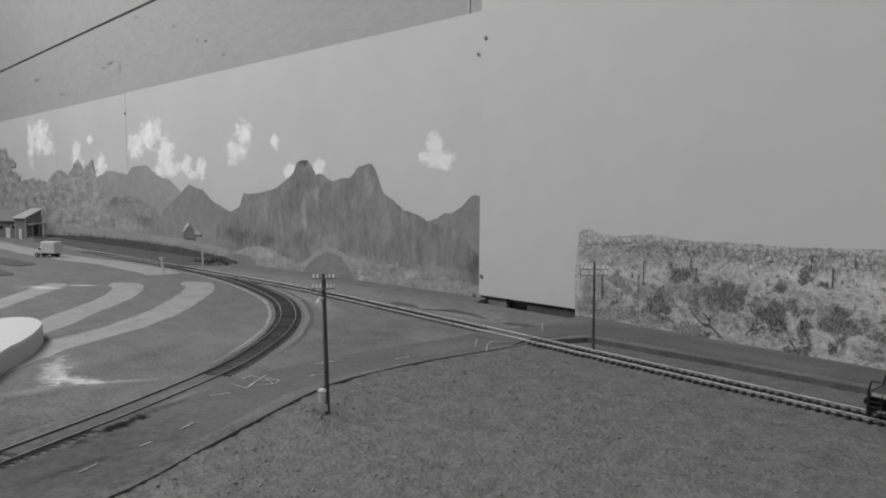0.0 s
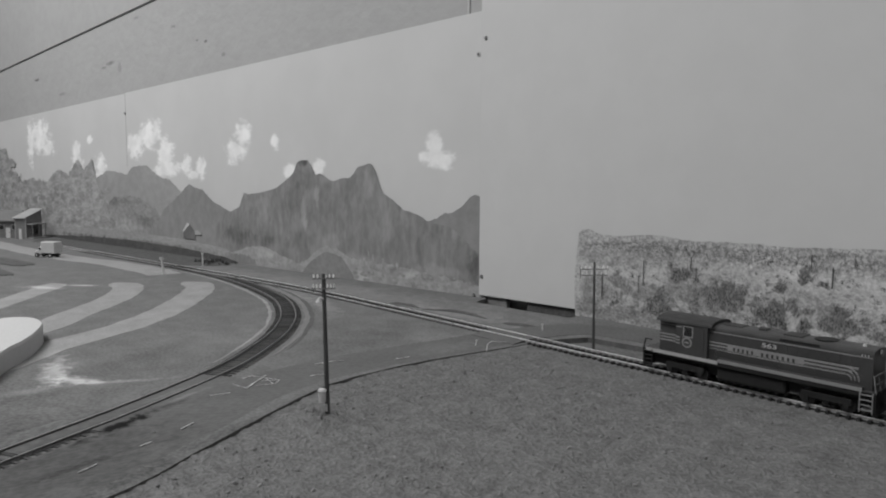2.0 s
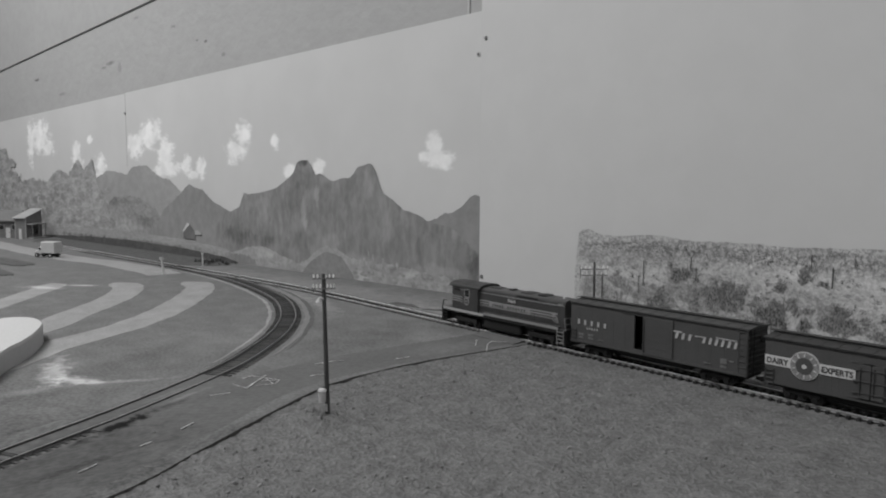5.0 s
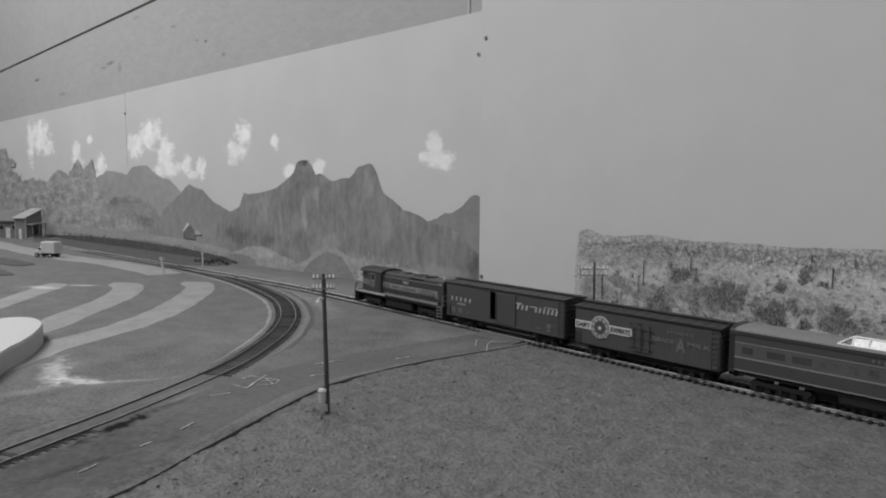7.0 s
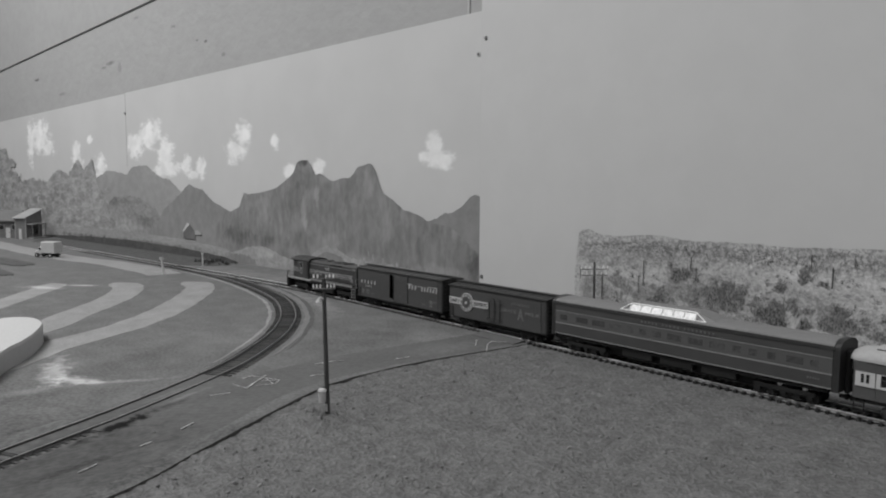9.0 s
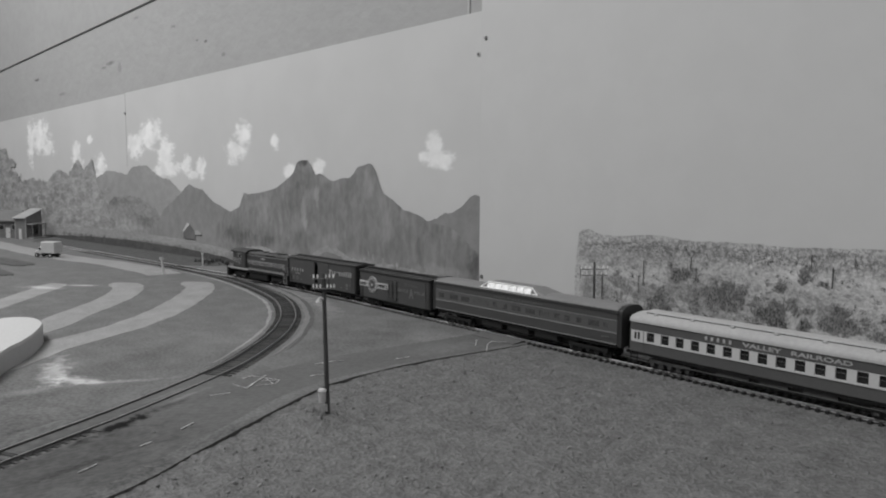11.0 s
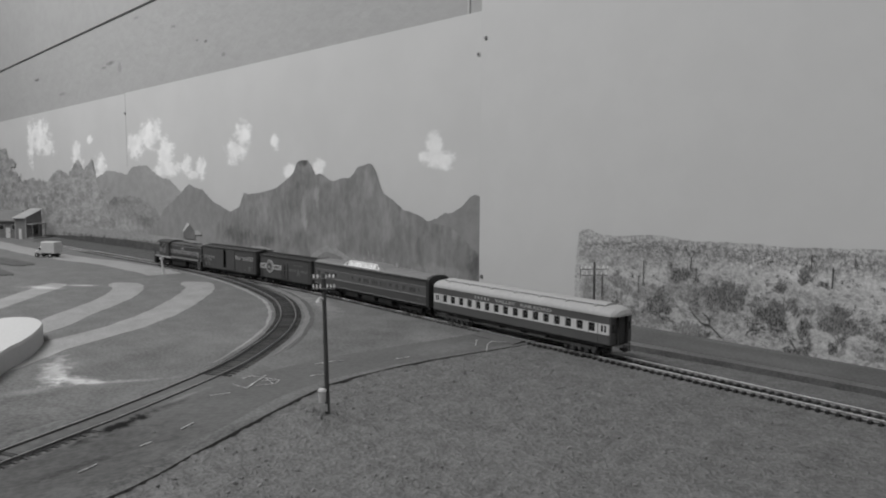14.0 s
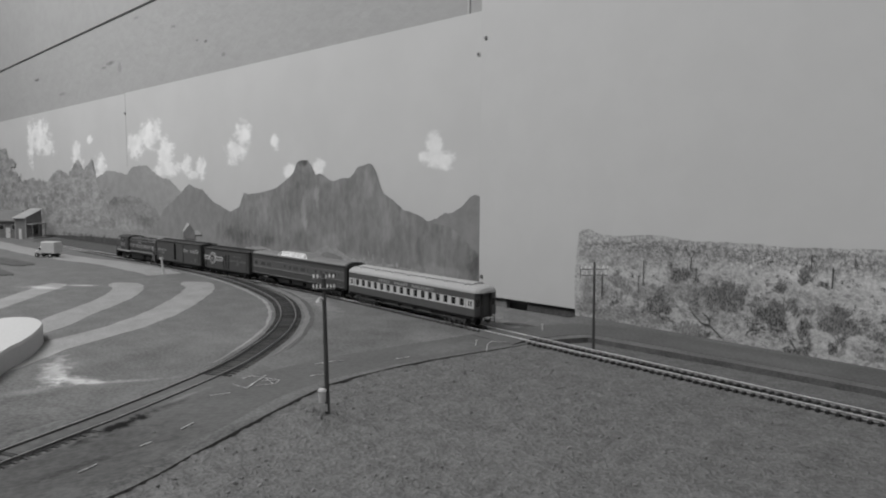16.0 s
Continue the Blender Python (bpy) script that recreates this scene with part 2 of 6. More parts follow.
WALL_STAINS = ((1.777, 0.472, 0.0243, 0.005, -0.12), (1.247, 0.466, 0.0308, 0.0056, -0.07), (1.293, 0.458, 0.0211, 0.0043, -0.06), (1.198, 0.447, 0.0131, 0.0165, -0.04), (1.586, 0.414, 0.0347, 0.0063, -0.05), (0.812, 0.466, 0.0096, 0.0035, -0.08), (0.777, 0.46, 0.0093, 0.0035, -0.1), (0.915, 0.51, 0.0131, 0.0049, -0.06), (0.708, 0.424, 0.011, 0.0056, -0.05), (1.095, 0.556, 0.0181, 0.0052, -0.04))
CLIFF_STROKES = ((0.42, 0.197, 0.0203, 0.0091, -0.06), (0.454, 0.138, 0.039, 0.0466, -0.018), (0.42, 0.111, 0.0135, 0.0389, 0.035), (0.381, 0.134, 0.0097, 0.026, 0.05), (0.416, 0.088, 0.0101, 0.0144, 0.03), (0.542, 0.105, 0.027, 0.037, 0.02), (0.492, 0.09, 0.0091, 0.0362, 0.018), (0.644, 0.056, 0.065, 0.0207, -0.035), (0.544, 0.05, 0.0469, 0.0176, -0.03), (0.435, 0.056, 0.0528, 0.0208, -0.022), (0.249, 0.155, 0.0168, 0.0554, 0.022), (0.195, 0.092, 0.0321, 0.0453, 0.012), (0.292, 0.088, 0.0148, 0.0574, -0.012), (0.345, 0.056, 0.0414, 0.0199, 0.02), (0.264, 0.03, 0.09, 0.0133, 0.025), (0.016, 0.042, 0.0171, 0.0343, -0.045), (0.055, 0.085, 0.0078, 0.02, 0.03), (0.021, 0.075, 0.0085, 0.0131, 0.045), (0.098, 0.086, 0.0189, 0.0223, -0.022), (0.126, 0.06, 0.0171, 0.0297, -0.012), (0.163, 0.107, 0.0204, 0.0178, 0.015), (0.408, 0.164, 0.0336, 0.0242, -0.022), (0.359, 0.169, 0.019, 0.0138, 0.03), (0.58, 0.12, 0.032, 0.0288, 0.012), (0.321, 0.14, 0.0433, 0.0213, -0.006), (0.084, 0.028, 0.0723, 0.012, 0.03))
FIELD_STROKES = ((0.629, -0.002, 0.0555, 0.0162, -0.12), (0.801, 0.048, 0.1552, 0.0173, 0.03), (1.044, 0.012, 0.4138, 0.011, -0.06), (1.416, 0.012, 0.254, 0.0079, -0.05), (1.133, 0.045, 0.445, 0.0071, 0.03))
SAND_STROKES = ((0.629, 0.0, 0.0555, 0.0162, -0.14), (0.544, 0.024, 0.0511, 0.0133, 0.03), (0.454, -0.001, 0.0727, 0.0106, -0.02), (0.243, 0.017, 0.0056, 0.017, -0.06), (0.208, 0.022, 0.004, 0.0148, -0.05), (0.182, 0.02, 0.0264, 0.0109, -0.04), (0.107, 0.016, 0.0364, 0.007, -0.05), (0.156, 0.017, 0.0387, 0.0072, 0.04), (0.264, 0.003, 0.0261, 0.0134, 0.05), (0.018, 0.018, 0.015, 0.0099, -0.03))
HILL_STROKES = ((1.181, 0.05, 0.1024, 0.0317, 0.03), (1.055, 0.069, 0.0611, 0.0219, -0.03), (1.226, 0.114, 0.091, 0.0145, -0.03), (1.102, 0.047, 0.0963, 0.0196, 0.02))

M_BOARD = surface("painted_board", 0.495, 0.75, var=0.02, big=2.0, fine=20.0, spec=0.2)
M_SKY = sky_board("painted_sky", 0.505)
M_PLASTER = surface("rough_plaster", 0.342, 0.85, var=0.03, big=6.0, fine=40.0, bump=0.3, depth=0.005, gaps=(0.4, 0.65), strokes=WALL_STAINS)
M_WALL_TOP = surface("smooth_wall_board", 0.335, 0.8, var=0.04, big=5.0, fine=40.0)
M_ROOM = surface("room_wall_paint", 0.5, 0.85, var=0.05, big=2.0, fine=30.0)
M_DARK_GAP = surface("shadow_gap_grey", 0.27, 0.9, var=0.3, big=14.0, fine=60.0)
M_CLIFF = surface("painted_cliff", 0.203, 0.8, var=0.20, big=26.0, fine=90.0, stretch=(1.0, 1, 0.45), fw=0.5, gaps=(0.34, 0.66), strokes=CLIFF_STROKES)
M_CLIFF_PALE = surface("painted_cliff_pale", 0.222, 0.8, var=0.14, big=18.0, fine=80.0, stretch=(0.7, 1, 0.6), fw=0.4)
M_CLIFF_FAINT = surface("painted_shed_wall", 0.34, 0.8, var=0.1)
M_RANGE = surface("painted_far_range", 0.28, 0.8, var=0.10, big=14.0, fine=60.0, stretch=(0.6, 1, 0.7))
M_HILL = surface("painted_hill", 0.232, 0.8, var=0.2, big=40.0, fine=130.0, stretch=(0.5, 1, 1), strokes=HILL_STROKES)
M_WOOD_PAINT = surface("painted_forest", 0.285, 0.8, var=0.34, big=46.0, fine=150.0, stretch=(0.45, 1, 1), island=0.09, gaps=(0.36, 0.64), fw=0.3)
M_TUFT_PAINT = surface("painted_tufts", 0.26, 0.8, var=0.2, big=30.0, fine=200.0, island=0.10)
M_SAND_PAINT = surface("painted_sand", 0.295, 0.8, var=0.16, big=28.0, fine=110.0, strokes=SAND_STROKES)
M_FIELD_PAINT = surface("painted_field", 0.28, 0.8, var=0.14, big=10.0, fine=120.0, stretch=(0.4, 1, 1.8), strokes=FIELD_STROKES)
M_MOUND_PAINT = surface("painted_mound", 0.205, 0.8, var=0.12, big=20.0, fine=120.0)
M_PHOTO = desert_print("desert_print", 0.43)
M_PHOTO_SHRUB = surface("photo_shrub", 0.16, 0.55, var=0.3, big=60.0, fine=400.0, island=0.35)
M_PHOTO_PALE = surface("photo_pale_scrub", 0.27, 0.55, var=0.25, big=60.0, fine=400.0, island=0.4)
M_PHOTO_DARK = surface("photo_dark_wood", 0.08, 0.55, var=0.2)
M_GROUND = surface("gritty_scenic_ground", 0.138, 0.95, var=0.26, big=80.0, fine=360.0, bump=1.0, depth=0.003, spec=0.1)
M_LAND = surface("smooth_scenic_ground", 0.126, 0.9, var=0.26, big=30.0, fine=340.0, bump=0.6, depth=0.0007, spec=0.15, spots=DUST_AND_TONE)
M_ROAD = surface("scenic_asphalt", 0.100, 0.85, var=0.18, big=26.0, fine=420.0, bump=0.4, depth=0.0004, stretch=(1, 0.45, 1), spec=0.2, spots=STAINS_AND_TONE)
M_EDGE = surface("dark_board_edge", 0.09, 0.9, var=0.3, big=60.0, fine=500.0)
M_PATH = surface("pale_gravel_path", 0.228, 0.9, var=0.20, big=30.0, fine=500.0, bump=0.4, depth=0.0005, spots=DUST_AND_TONE)
M_RING = surface("sandy_shoulder", 0.158, 0.9, var=0.2, big=50.0, fine=500.0, bump=0.6)
M_RUT = surface("dark_rut", 0.082, 0.95, var=0.25, big=60.0, fine=500.0, bump=0.6)
M_WHITE = surface("white_plaster", 0.44, 0.6, var=0.05, big=30.0, fine=250.0)
M_LINE = surface("worn_white_line", 0.36, 0.8, var=0.5, big=120.0, fine=700.0)
M_FIELD = surface("dark_field_grass", 0.082, 0.95, var=0.35, big=60.0, fine=500.0, bump=1.0, depth=0.002)
M_BALLAST = surface("dark_ballast", 0.034, 0.95, var=0.35, big=120.0, fine=900.0, bump=1.0, depth=0.001)
M_TIE = surface("sleeper_plastic", 0.020, 0.7, var=0.2, big=100.0, fine=900.0, each=0.3)
M_RAIL = surface("nickel_silver_rail", 0.78, 0.32, metal=0.35, var=0.15, big=60.0, fine=900.0)
M_TIE_GREY = surface("dusty_sleeper", 0.046, 0.8, var=0.3, big=100.0, fine=900.0, each=0.4)
M_RAIL_BRIGHT = surface("bright_rail_side", 0.22, 0.4, metal=0.4, var=0.35, big=70.0, fine=900.0)
M_RAIL_SIDE = surface("dull_rail_side", 0.10, 0.5, metal=0.4, var=0.3, big=80.0, fine=900.0)
M_RAIL_OLD = surface("tarnished_rail", 0.27, 0.45, metal=0.5, var=0.3, big=60.0, fine=900.0)
M_POLE = surface("weathered_pole", 0.055, 0.8, var=0.3, big=120.0, fine=900.0, stretch=(3, 3, 0.4))
M_GLAZED = surface("glazed_insulator", 0.75, 0.25, var=0.05)
M_GREY_CAN = surface("grey_enamel", 0.42, 0.5, var=0.12, big=150.0, fine=900.0)
M_SCREW = surface("dull_screw", 0.16, 0.5, metal=0.6, var=0.2)
M_STONE = surface("loose_grit", 0.15, 0.9, var=0.2, big=300.0, fine=1200.0, island=0.35)
M_TWIG = surface("dry_twig", 0.075, 0.9, var=0.3)
M_LOCO = surface("loco_paint", 0.042, 0.42, var=0.12, big=60.0, fine=900.0, spec=0.45)
M_LOCO_ROOF = surface("loco_roof_paint", 0.030, 0.5, var=0.15, big=80.0, fine=900.0)
M_STRIPE = surface("stripe_paint", 0.20, 0.5, var=0.10, big=120.0, fine=900.0)
M_CAR_BLACK = surface("black_underframe", 0.013, 0.6, var=0.3, big=200.0, fine=900.0)
M_DUSTY_FRAME = surface("dusty_underframe", 0.050, 0.8, var=0.3, big=120.0, fine=900.0)
M_BOX = surface("boxcar_paint", 0.057, 0.55, var=0.10, big=50.0, fine=800.0, spec=0.35)
M_BOX_DARK = surface("boxcar_end_paint", 0.030, 0.55, var=0.12, big=50.0, fine=800.0)
M_BOX_ROOF = surface("boxcar_roof_paint", 0.050, 0.6, var=0.15, big=60.0, fine=700.0)
M_REEFER = surface("reefer_paint", 0.058, 0.55, var=0.10, big=50.0, fine=800.0, spec=0.35)
M_LETTER = surface("lettering_white", 0.33, 0.5, var=0.15, big=150.0, fine=900.0)
M_SCRIPT = surface("script_paint", 0.36, 0.5, var=0.2, big=150.0, fine=900.0)
M_SILL = surface("sill_stripe_paint", 0.31, 0.5, var=0.12, big=120.0, fine=900.0)
M_LETTER_DIM = surface("lettering_faded", 0.125, 0.5, var=0.2, big=150.0, fine=900.0)
M_BADGE = surface("badge_grey", 0.19, 0.5, var=0.3, big=300.0, fine=900.0)
M_BADGE_WHITE = surface("badge_white", 0.46, 0.5, var=0.06, big=300.0, fine=900.0)
M_DOME_UP = surface("dome_car_upper_paint", 0.080, 0.4, var=0.08, big=40.0, fine=800.0, spec=0.5)
M_DOME_LOW = surface("dome_car_lower_paint", 0.052, 0.4, var=0.08, big=40.0, fine=800.0, spec=0.5)
M_DOME_ROOF = surface("dome_car_roof_paint", 0.165, 0.55, var=0.1, big=40.0, fine=800.0)
M_DOME_EDGE = surface("dome_car_eave_paint", 0.027, 0.5, var=0.1)
M_WINDOW = surface("dark_glazing", 0.020, 0.15, var=0.2, big=60.0, fine=300.0, spec=0.6)
M_WINDOW_SOFT = surface("tinted_glazing", 0.048, 0.2, var=0.2, big=60.0, fine=300.0, spec=0.6)
# paler glazing: reflections put into the colour of the later dome-car windows
M_WINDOW_REFLECT = surface("reflecting_glazing", 0.066, 0.3, var=0.3, big=40.0, fine=300.0, spec=0.5)
M_CLEAR = surface("bright_dome_glazing", 0.58, 0.25, var=0.2, big=60.0, fine=300.0, spec=0.6)
M_SILVER = surface("silver_dome_frame", 0.72, 0.35, var=0.05, big=60.0, fine=300.0)
M_COACH_LOW = surface("coach_lower_paint", 0.075, 0.45, var=0.08, big=40.0, fine=800.0, spec=0.45)
M_COACH_CREAM = surface("coach_cream_band", 0.47, 0.5, var=0.05, big=40.0, fine=800.0)
M_COACH_ROOF = surface("coach_roof_paint", 0.335, 0.6, var=0.07, big=24.0, fine=300.0)
M_WHEEL = surface("blackened_wheel", 0.05, 0.4, metal=0.7, var=0.2)
M_HOUSE = surface("house_siding", 0.14, 0.8, var=0.15, big=60.0, fine=400.0)
M_HOUSE_PALE = surface("house_pale_front", 0.24, 0.8, var=0.12, big=60.0, fine=400.0)
M_HOUSE_ROOF = surface("house_tin_roof", 0.29, 0.6, var=0.12, big=60.0, fine=400.0)
M_TRUCK_BOX = surface("truck_canvas_box", 0.42, 0.7, var=0.10, big=60.0, fine=400.0)

# ---- builders ----


def mesh_of(name, bm, material):
    bmesh.ops.recalc_face_normals(bm, faces=bm.faces)
    me = bpy.data.meshes.new(name)
    bm.to_mesh(me)
    bm.free()
    me.materials.append(material)
    return me


def part(name, bm, material, parent=None, label=""):
    ob = new(name, mesh_of(name, bm, material))
    ob.parent = parent
    return tagged(ob, label)


def thing(name, label, category, group="", kind=""):
    ob = new(name)
    ob.empty_display_size = 0.01
    return tagged(ob, label, category, group, kind)


def smooth(ob):
    for p in ob.data.polygons:
        p.use_smooth = True
    return ob


def add_box(bm, x0, x1, y0, y1, z0, z1, bevel=0.0):
    r = bmesh.ops.create_cube(bm, size=1.0)
    for v in r["verts"]:
        v.co = ((x0 + x1) / 2 + v.co.x * (x1 - x0), (y0 + y1) / 2 + v.co.y * (y1 - y0), (z0 + z1) / 2 + v.co.z * (z1 - z0))
    if bevel:
        edges = list({e for v in r["verts"] for e in v.link_edges})
        bmesh.ops.bevel(bm, geom=edges, offset=bevel, segments=2, affect="EDGES", profile=0.5)
    return bm


def box(x0, x1, y0, y1, z0, z1, bevel=0.0):
    return add_box(bmesh.new(), x0, x1, y0, y1, z0, z1, bevel)


def add_rod(bm, a, b, r0, r1=None, seg=8):
    a, b = Vector(a), Vector(b)
    m = Matrix.Translation((a + b) / 2) @ (b - a).to_track_quat("Z", "Y").to_matrix().to_4x4()
    bmesh.ops.create_cone(bm, cap_ends=True, segments=seg, radius1=r0, radius2=r0 if r1 is None else r1, depth=(b - a).length, matrix=m)
    return bm


def rod(a, b, r0, r1=None, seg=8):
    return add_rod(bmesh.new(), a, b, r0, r1, seg)


def add_prism(bm, profile, x0, x1):
    """A closed (y, z) profile drawn out along x."""
    n = len(profile)
    a = [bm.verts.new((x0, y, z)) for y, z in profile]
    b = [bm.verts.new((x1, y, z)) for y, z in profile]
    for i in range(n):
        bm.faces.new((a[i], a[(i + 1) % n], b[(i + 1) % n], b[i]))
    bm.faces.new(a[::-1])
    bm.faces.new(b)
    return bm


def arch(half, z0, z1, k=10, square=2.4):
    """A roof's outline from eave to eave, as a flattened arch."""
    out = []
    for i in range(k + 1):
        a = math.pi * i / k
        c, s = math.cos(a), math.sin(a)
        out.append((-half * math.copysign(abs(c) ** (2 / square), c), z0 + (z1 - z0) * s ** (2 / square)))
    return out


def catmull(pts, step):
    """A smooth line through a few points of the plan, at even steps."""
    p = [Vector((*q, 0)) for q in pts]
    p = [2 * p[0] - p[1]] + p + [2 * p[-1] - p[-2]]
    dense = []
    for i in range(1, len(p) - 2):
        for k in range(24):
            t = k / 24
            dense.append(0.5 * (2 * p[i] + (p[i + 1] - p[i - 1]) * t + (2 * p[i - 1] - 5 * p[i] + 4 * p[i + 1] - p[i + 2]) * t * t
                                + (3 * p[i] - p[i - 1] - 3 * p[i + 1] + p[i + 2]) * t ** 3))
    dense.append(p[-2])
    out, need = [dense[0].copy()], step
    for a, b in zip(dense, dense[1:]):
        d = (b - a).length
        while d >= need:
            a = a + (b - a) * (need / d)
            out.append(a.copy())
            d, need = (b - a).length, step
        need -= d
    return out


def normals(line):
    out = []
    for i in range(len(line)):
        d = (line[min(i + 1, len(line) - 1)] - line[max(i - 1, 0)]).normalized()
        out.append(Vector((-d.y, d.x, 0)))
    return out


def sweep(bm, line, off, profile):
    """A closed (side, z) profile drawn along a line of the plan, off metres to its left."""
    rings = []
    for q, n in zip(line, normals(line)):
        rings.append([bm.verts.new((q.x + n.x * (off + s), q.y + n.y * (off + s), z)) for s, z in profile])
    k = len(profile)
    for a, b in zip(rings, rings[1:]):
        for i in range(k):
            bm.faces.new((a[i], a[(i + 1) % k], b[(i + 1) % k], b[i]))
    bm.faces.new(rings[0][::-1])
    bm.faces.new(rings[-1])
    return bm


def strip(line, off, width, z, thick, wobble=0.0, seed=0, taper=0):
    """A thin layer along a line, with uneven edges."""
    bm = bmesh.new()
    rows = []
    n = len(line)
    for i, (q, s) in enumerate(zip(line, normals(line))):
        w0 = width / 2 + wobble * noise.noise((i * 0.35, seed, 0.5))
        w1 = width / 2 + wobble * noise.noise((i * 0.35, seed + 9.3, 0.5))
        if taper:
            e = min(1.0, (i + 0.05) / taper, (n - 1 - i + 0.05) / taper) ** 0.6
            w0, w1 = w0 * e, w1 * e
        w0 += wobble * 0.5 * noise.noise((i * 2.3, seed, 3.5))
        w1 += wobble * 0.5 * noise.noise((i * 2.3, seed, 7.5))
        a, b = q + s * (off - w0), q + s * (off + w1)
        rows.append([bm.verts.new((a.x, a.y, z - thick)), bm.verts.new((a.x, a.y, z)), bm.verts.new((b.x, b.y, z)), bm.verts.new((b.x, b.y, z - thick))])
    for a, b in zip(rows, rows[1:]):
        for j in range(3):
            bm.faces.new((a[j], a[j + 1], b[j + 1], b[j]))
    bm.faces.new(rows[0])
    bm.faces.new(rows[-1][::-1])
    return bm


def blot(cx, cy, rx, ry, z, thick, turn=0.0, seed=0, rough=0.5, seg=40):
    """An uneven flat patch."""
    bm = bmesh.new()
    top, low = [], []
    for i in range(seg):
        a = 2 * math.pi * i / seg
        r = 1 + rough * (noise.noise((math.cos(a) * 1.6, math.sin(a) * 1.6, seed)) + 0.5 * noise.noise((math.cos(a) * 5, math.sin(a) * 5, seed)))
        x, y = rx * r * math.cos(a), ry * r * math.sin(a)
        x, y = cx + x * math.cos(turn) - y * math.sin(turn), cy + x * math.sin(turn) + y * math.cos(turn)
        top.append(bm.verts.new((x, y, z)))
        low.append(bm.verts.new((x, y, z - thick)))
    bm.faces.new(top)
    for i in range(seg):
        j = (i + 1) % seg
        bm.faces.new((low[i], low[j], top[j], top[i]))
    return bm


# ---- the unseen room shell, added to close the place and bounce the lamps' light ----
def room_side(name, bm, label=""):
    return tagged(part(name, bm, M_ROOM), label or "unseen plain painted room wall", "wall", kind="structure")


room_side("wall_south", box(-3.6, 2.4, -2.65, -2.6, -0.9, 1.7))
room_side("wall_west", box(-3.65, -3.6, -2.6, 1.2, -0.9, 1.7))
room_side("wall_east", box(2.4, 2.45, -2.6, 1.2, -0.9, 1.7))
room_side("wall_north", box(-3.6, 2.4, 1.2, 1.25, -0.9, 1.7))
tagged(part("ceiling", box(-3.65, 2.45, -2.65, 1.25, 1.7, 1.75), M_ROOM), "unseen plain pale ceiling", "ceiling", kind="structure")
tagged(part("floor", box(-3.65, 2.45, -2.65, 1.25, -0.95, -0.9), M_ROOM), "unseen plain grey room floor", "floor", kind="structure")

# ---- the painted backdrop: local -x runs along the left board from the corner, y is depth ----
WALL = pose(-0.72, 0.7005, 0, 0, 0, math.degrees(math.atan(0.125)))
SEAM = 1.136


def wall_part(name, bm, material, parent=None, label=""):
    ob = part(name, bm, material, parent, label)
    if parent is None:
        ob.matrix_world = WALL
    return ob


def slanted_board(u0, u1, y0, y1, zl0, zl1, zh0, zh1):
    """A board between u0 and u1 along the wall whose lower and upper edges run from the first to the second height."""
    bm = bmesh.new()
    v = [bm.verts.new(c) for c in ((-u0, y0, zl0), (-u1, y0, zl1), (-u1, y0, zh1), (-u0, y0, zh0), (-u0, y1, zl0), (-u1, y1, zl1), (-u1, y1, zh1), (-u0, y1, zh0))]
    for f in ((0, 1, 2, 3), (7, 6, 5, 4), (0, 4, 5, 1), (1, 5, 6, 2), (2, 6, 7, 3), (3, 7, 4, 0)):
        bm.faces.new([v[i] for i in f])
    return bm


board_near = tagged(wall_part("backdrop_1", slanted_board(0.0, SEAM - 0.0006, 0.0, 0.004, -0.03, -0.03, 0.3995, 0.379), M_SKY),
                    "painted backdrop board with desert cliffs and white clouds", "backdrop", kind="structure")
board_far = tagged(wall_part("backdrop_2", slanted_board(SEAM + 0.0006, 2.62, 0.0015, 0.0055, -0.03, -0.03, 0.378, 0.352), M_SKY),
                   "painted backdrop board with woods, hills and clouds", "backdrop", kind="structure")
tagged(wall_part("wall_upper", slanted_board(-0.3, 2.75, 0.016, 0.05, -0.03, -0.03, 0.6393, 0.4982), M_PLASTER),
       "rough plastered wall above the backdrop", "wall", kind="structure")
# recessed joint strip, coloured darker than the wall on either side
tagged(wall_part("wall_seam", slanted_board(-0.3, 2.75, 0.022, 0.05, 0.6393, 0.4982, 0.6448, 0.5037), M_DARK_GAP), "dark joint in the wall", "wall joint", kind="structure")
tagged(wall_part("wall_top", slanted_board(-0.3, 2.75, 0.014, 0.05, 0.6448, 0.5037, 1.69, 1.69), M_WALL_TOP), "smooth pale upper wall board", "wall", kind="structure")
batten = thing("wall_batten", "narrow wooden batten fixed on the plastered wall", "batten")
batten.matrix_world = WALL
part("strip", box(-0.033, 0.02, 0.004, 0.0155, 0.30, 0.66, 0.001), M_PLASTER, batten)
part("cable", rod((-0.041, 0.012, 0.30), (-0.046, 0.012, 0.66), 0.0022), M_WHITE, batten, "thin white cable")


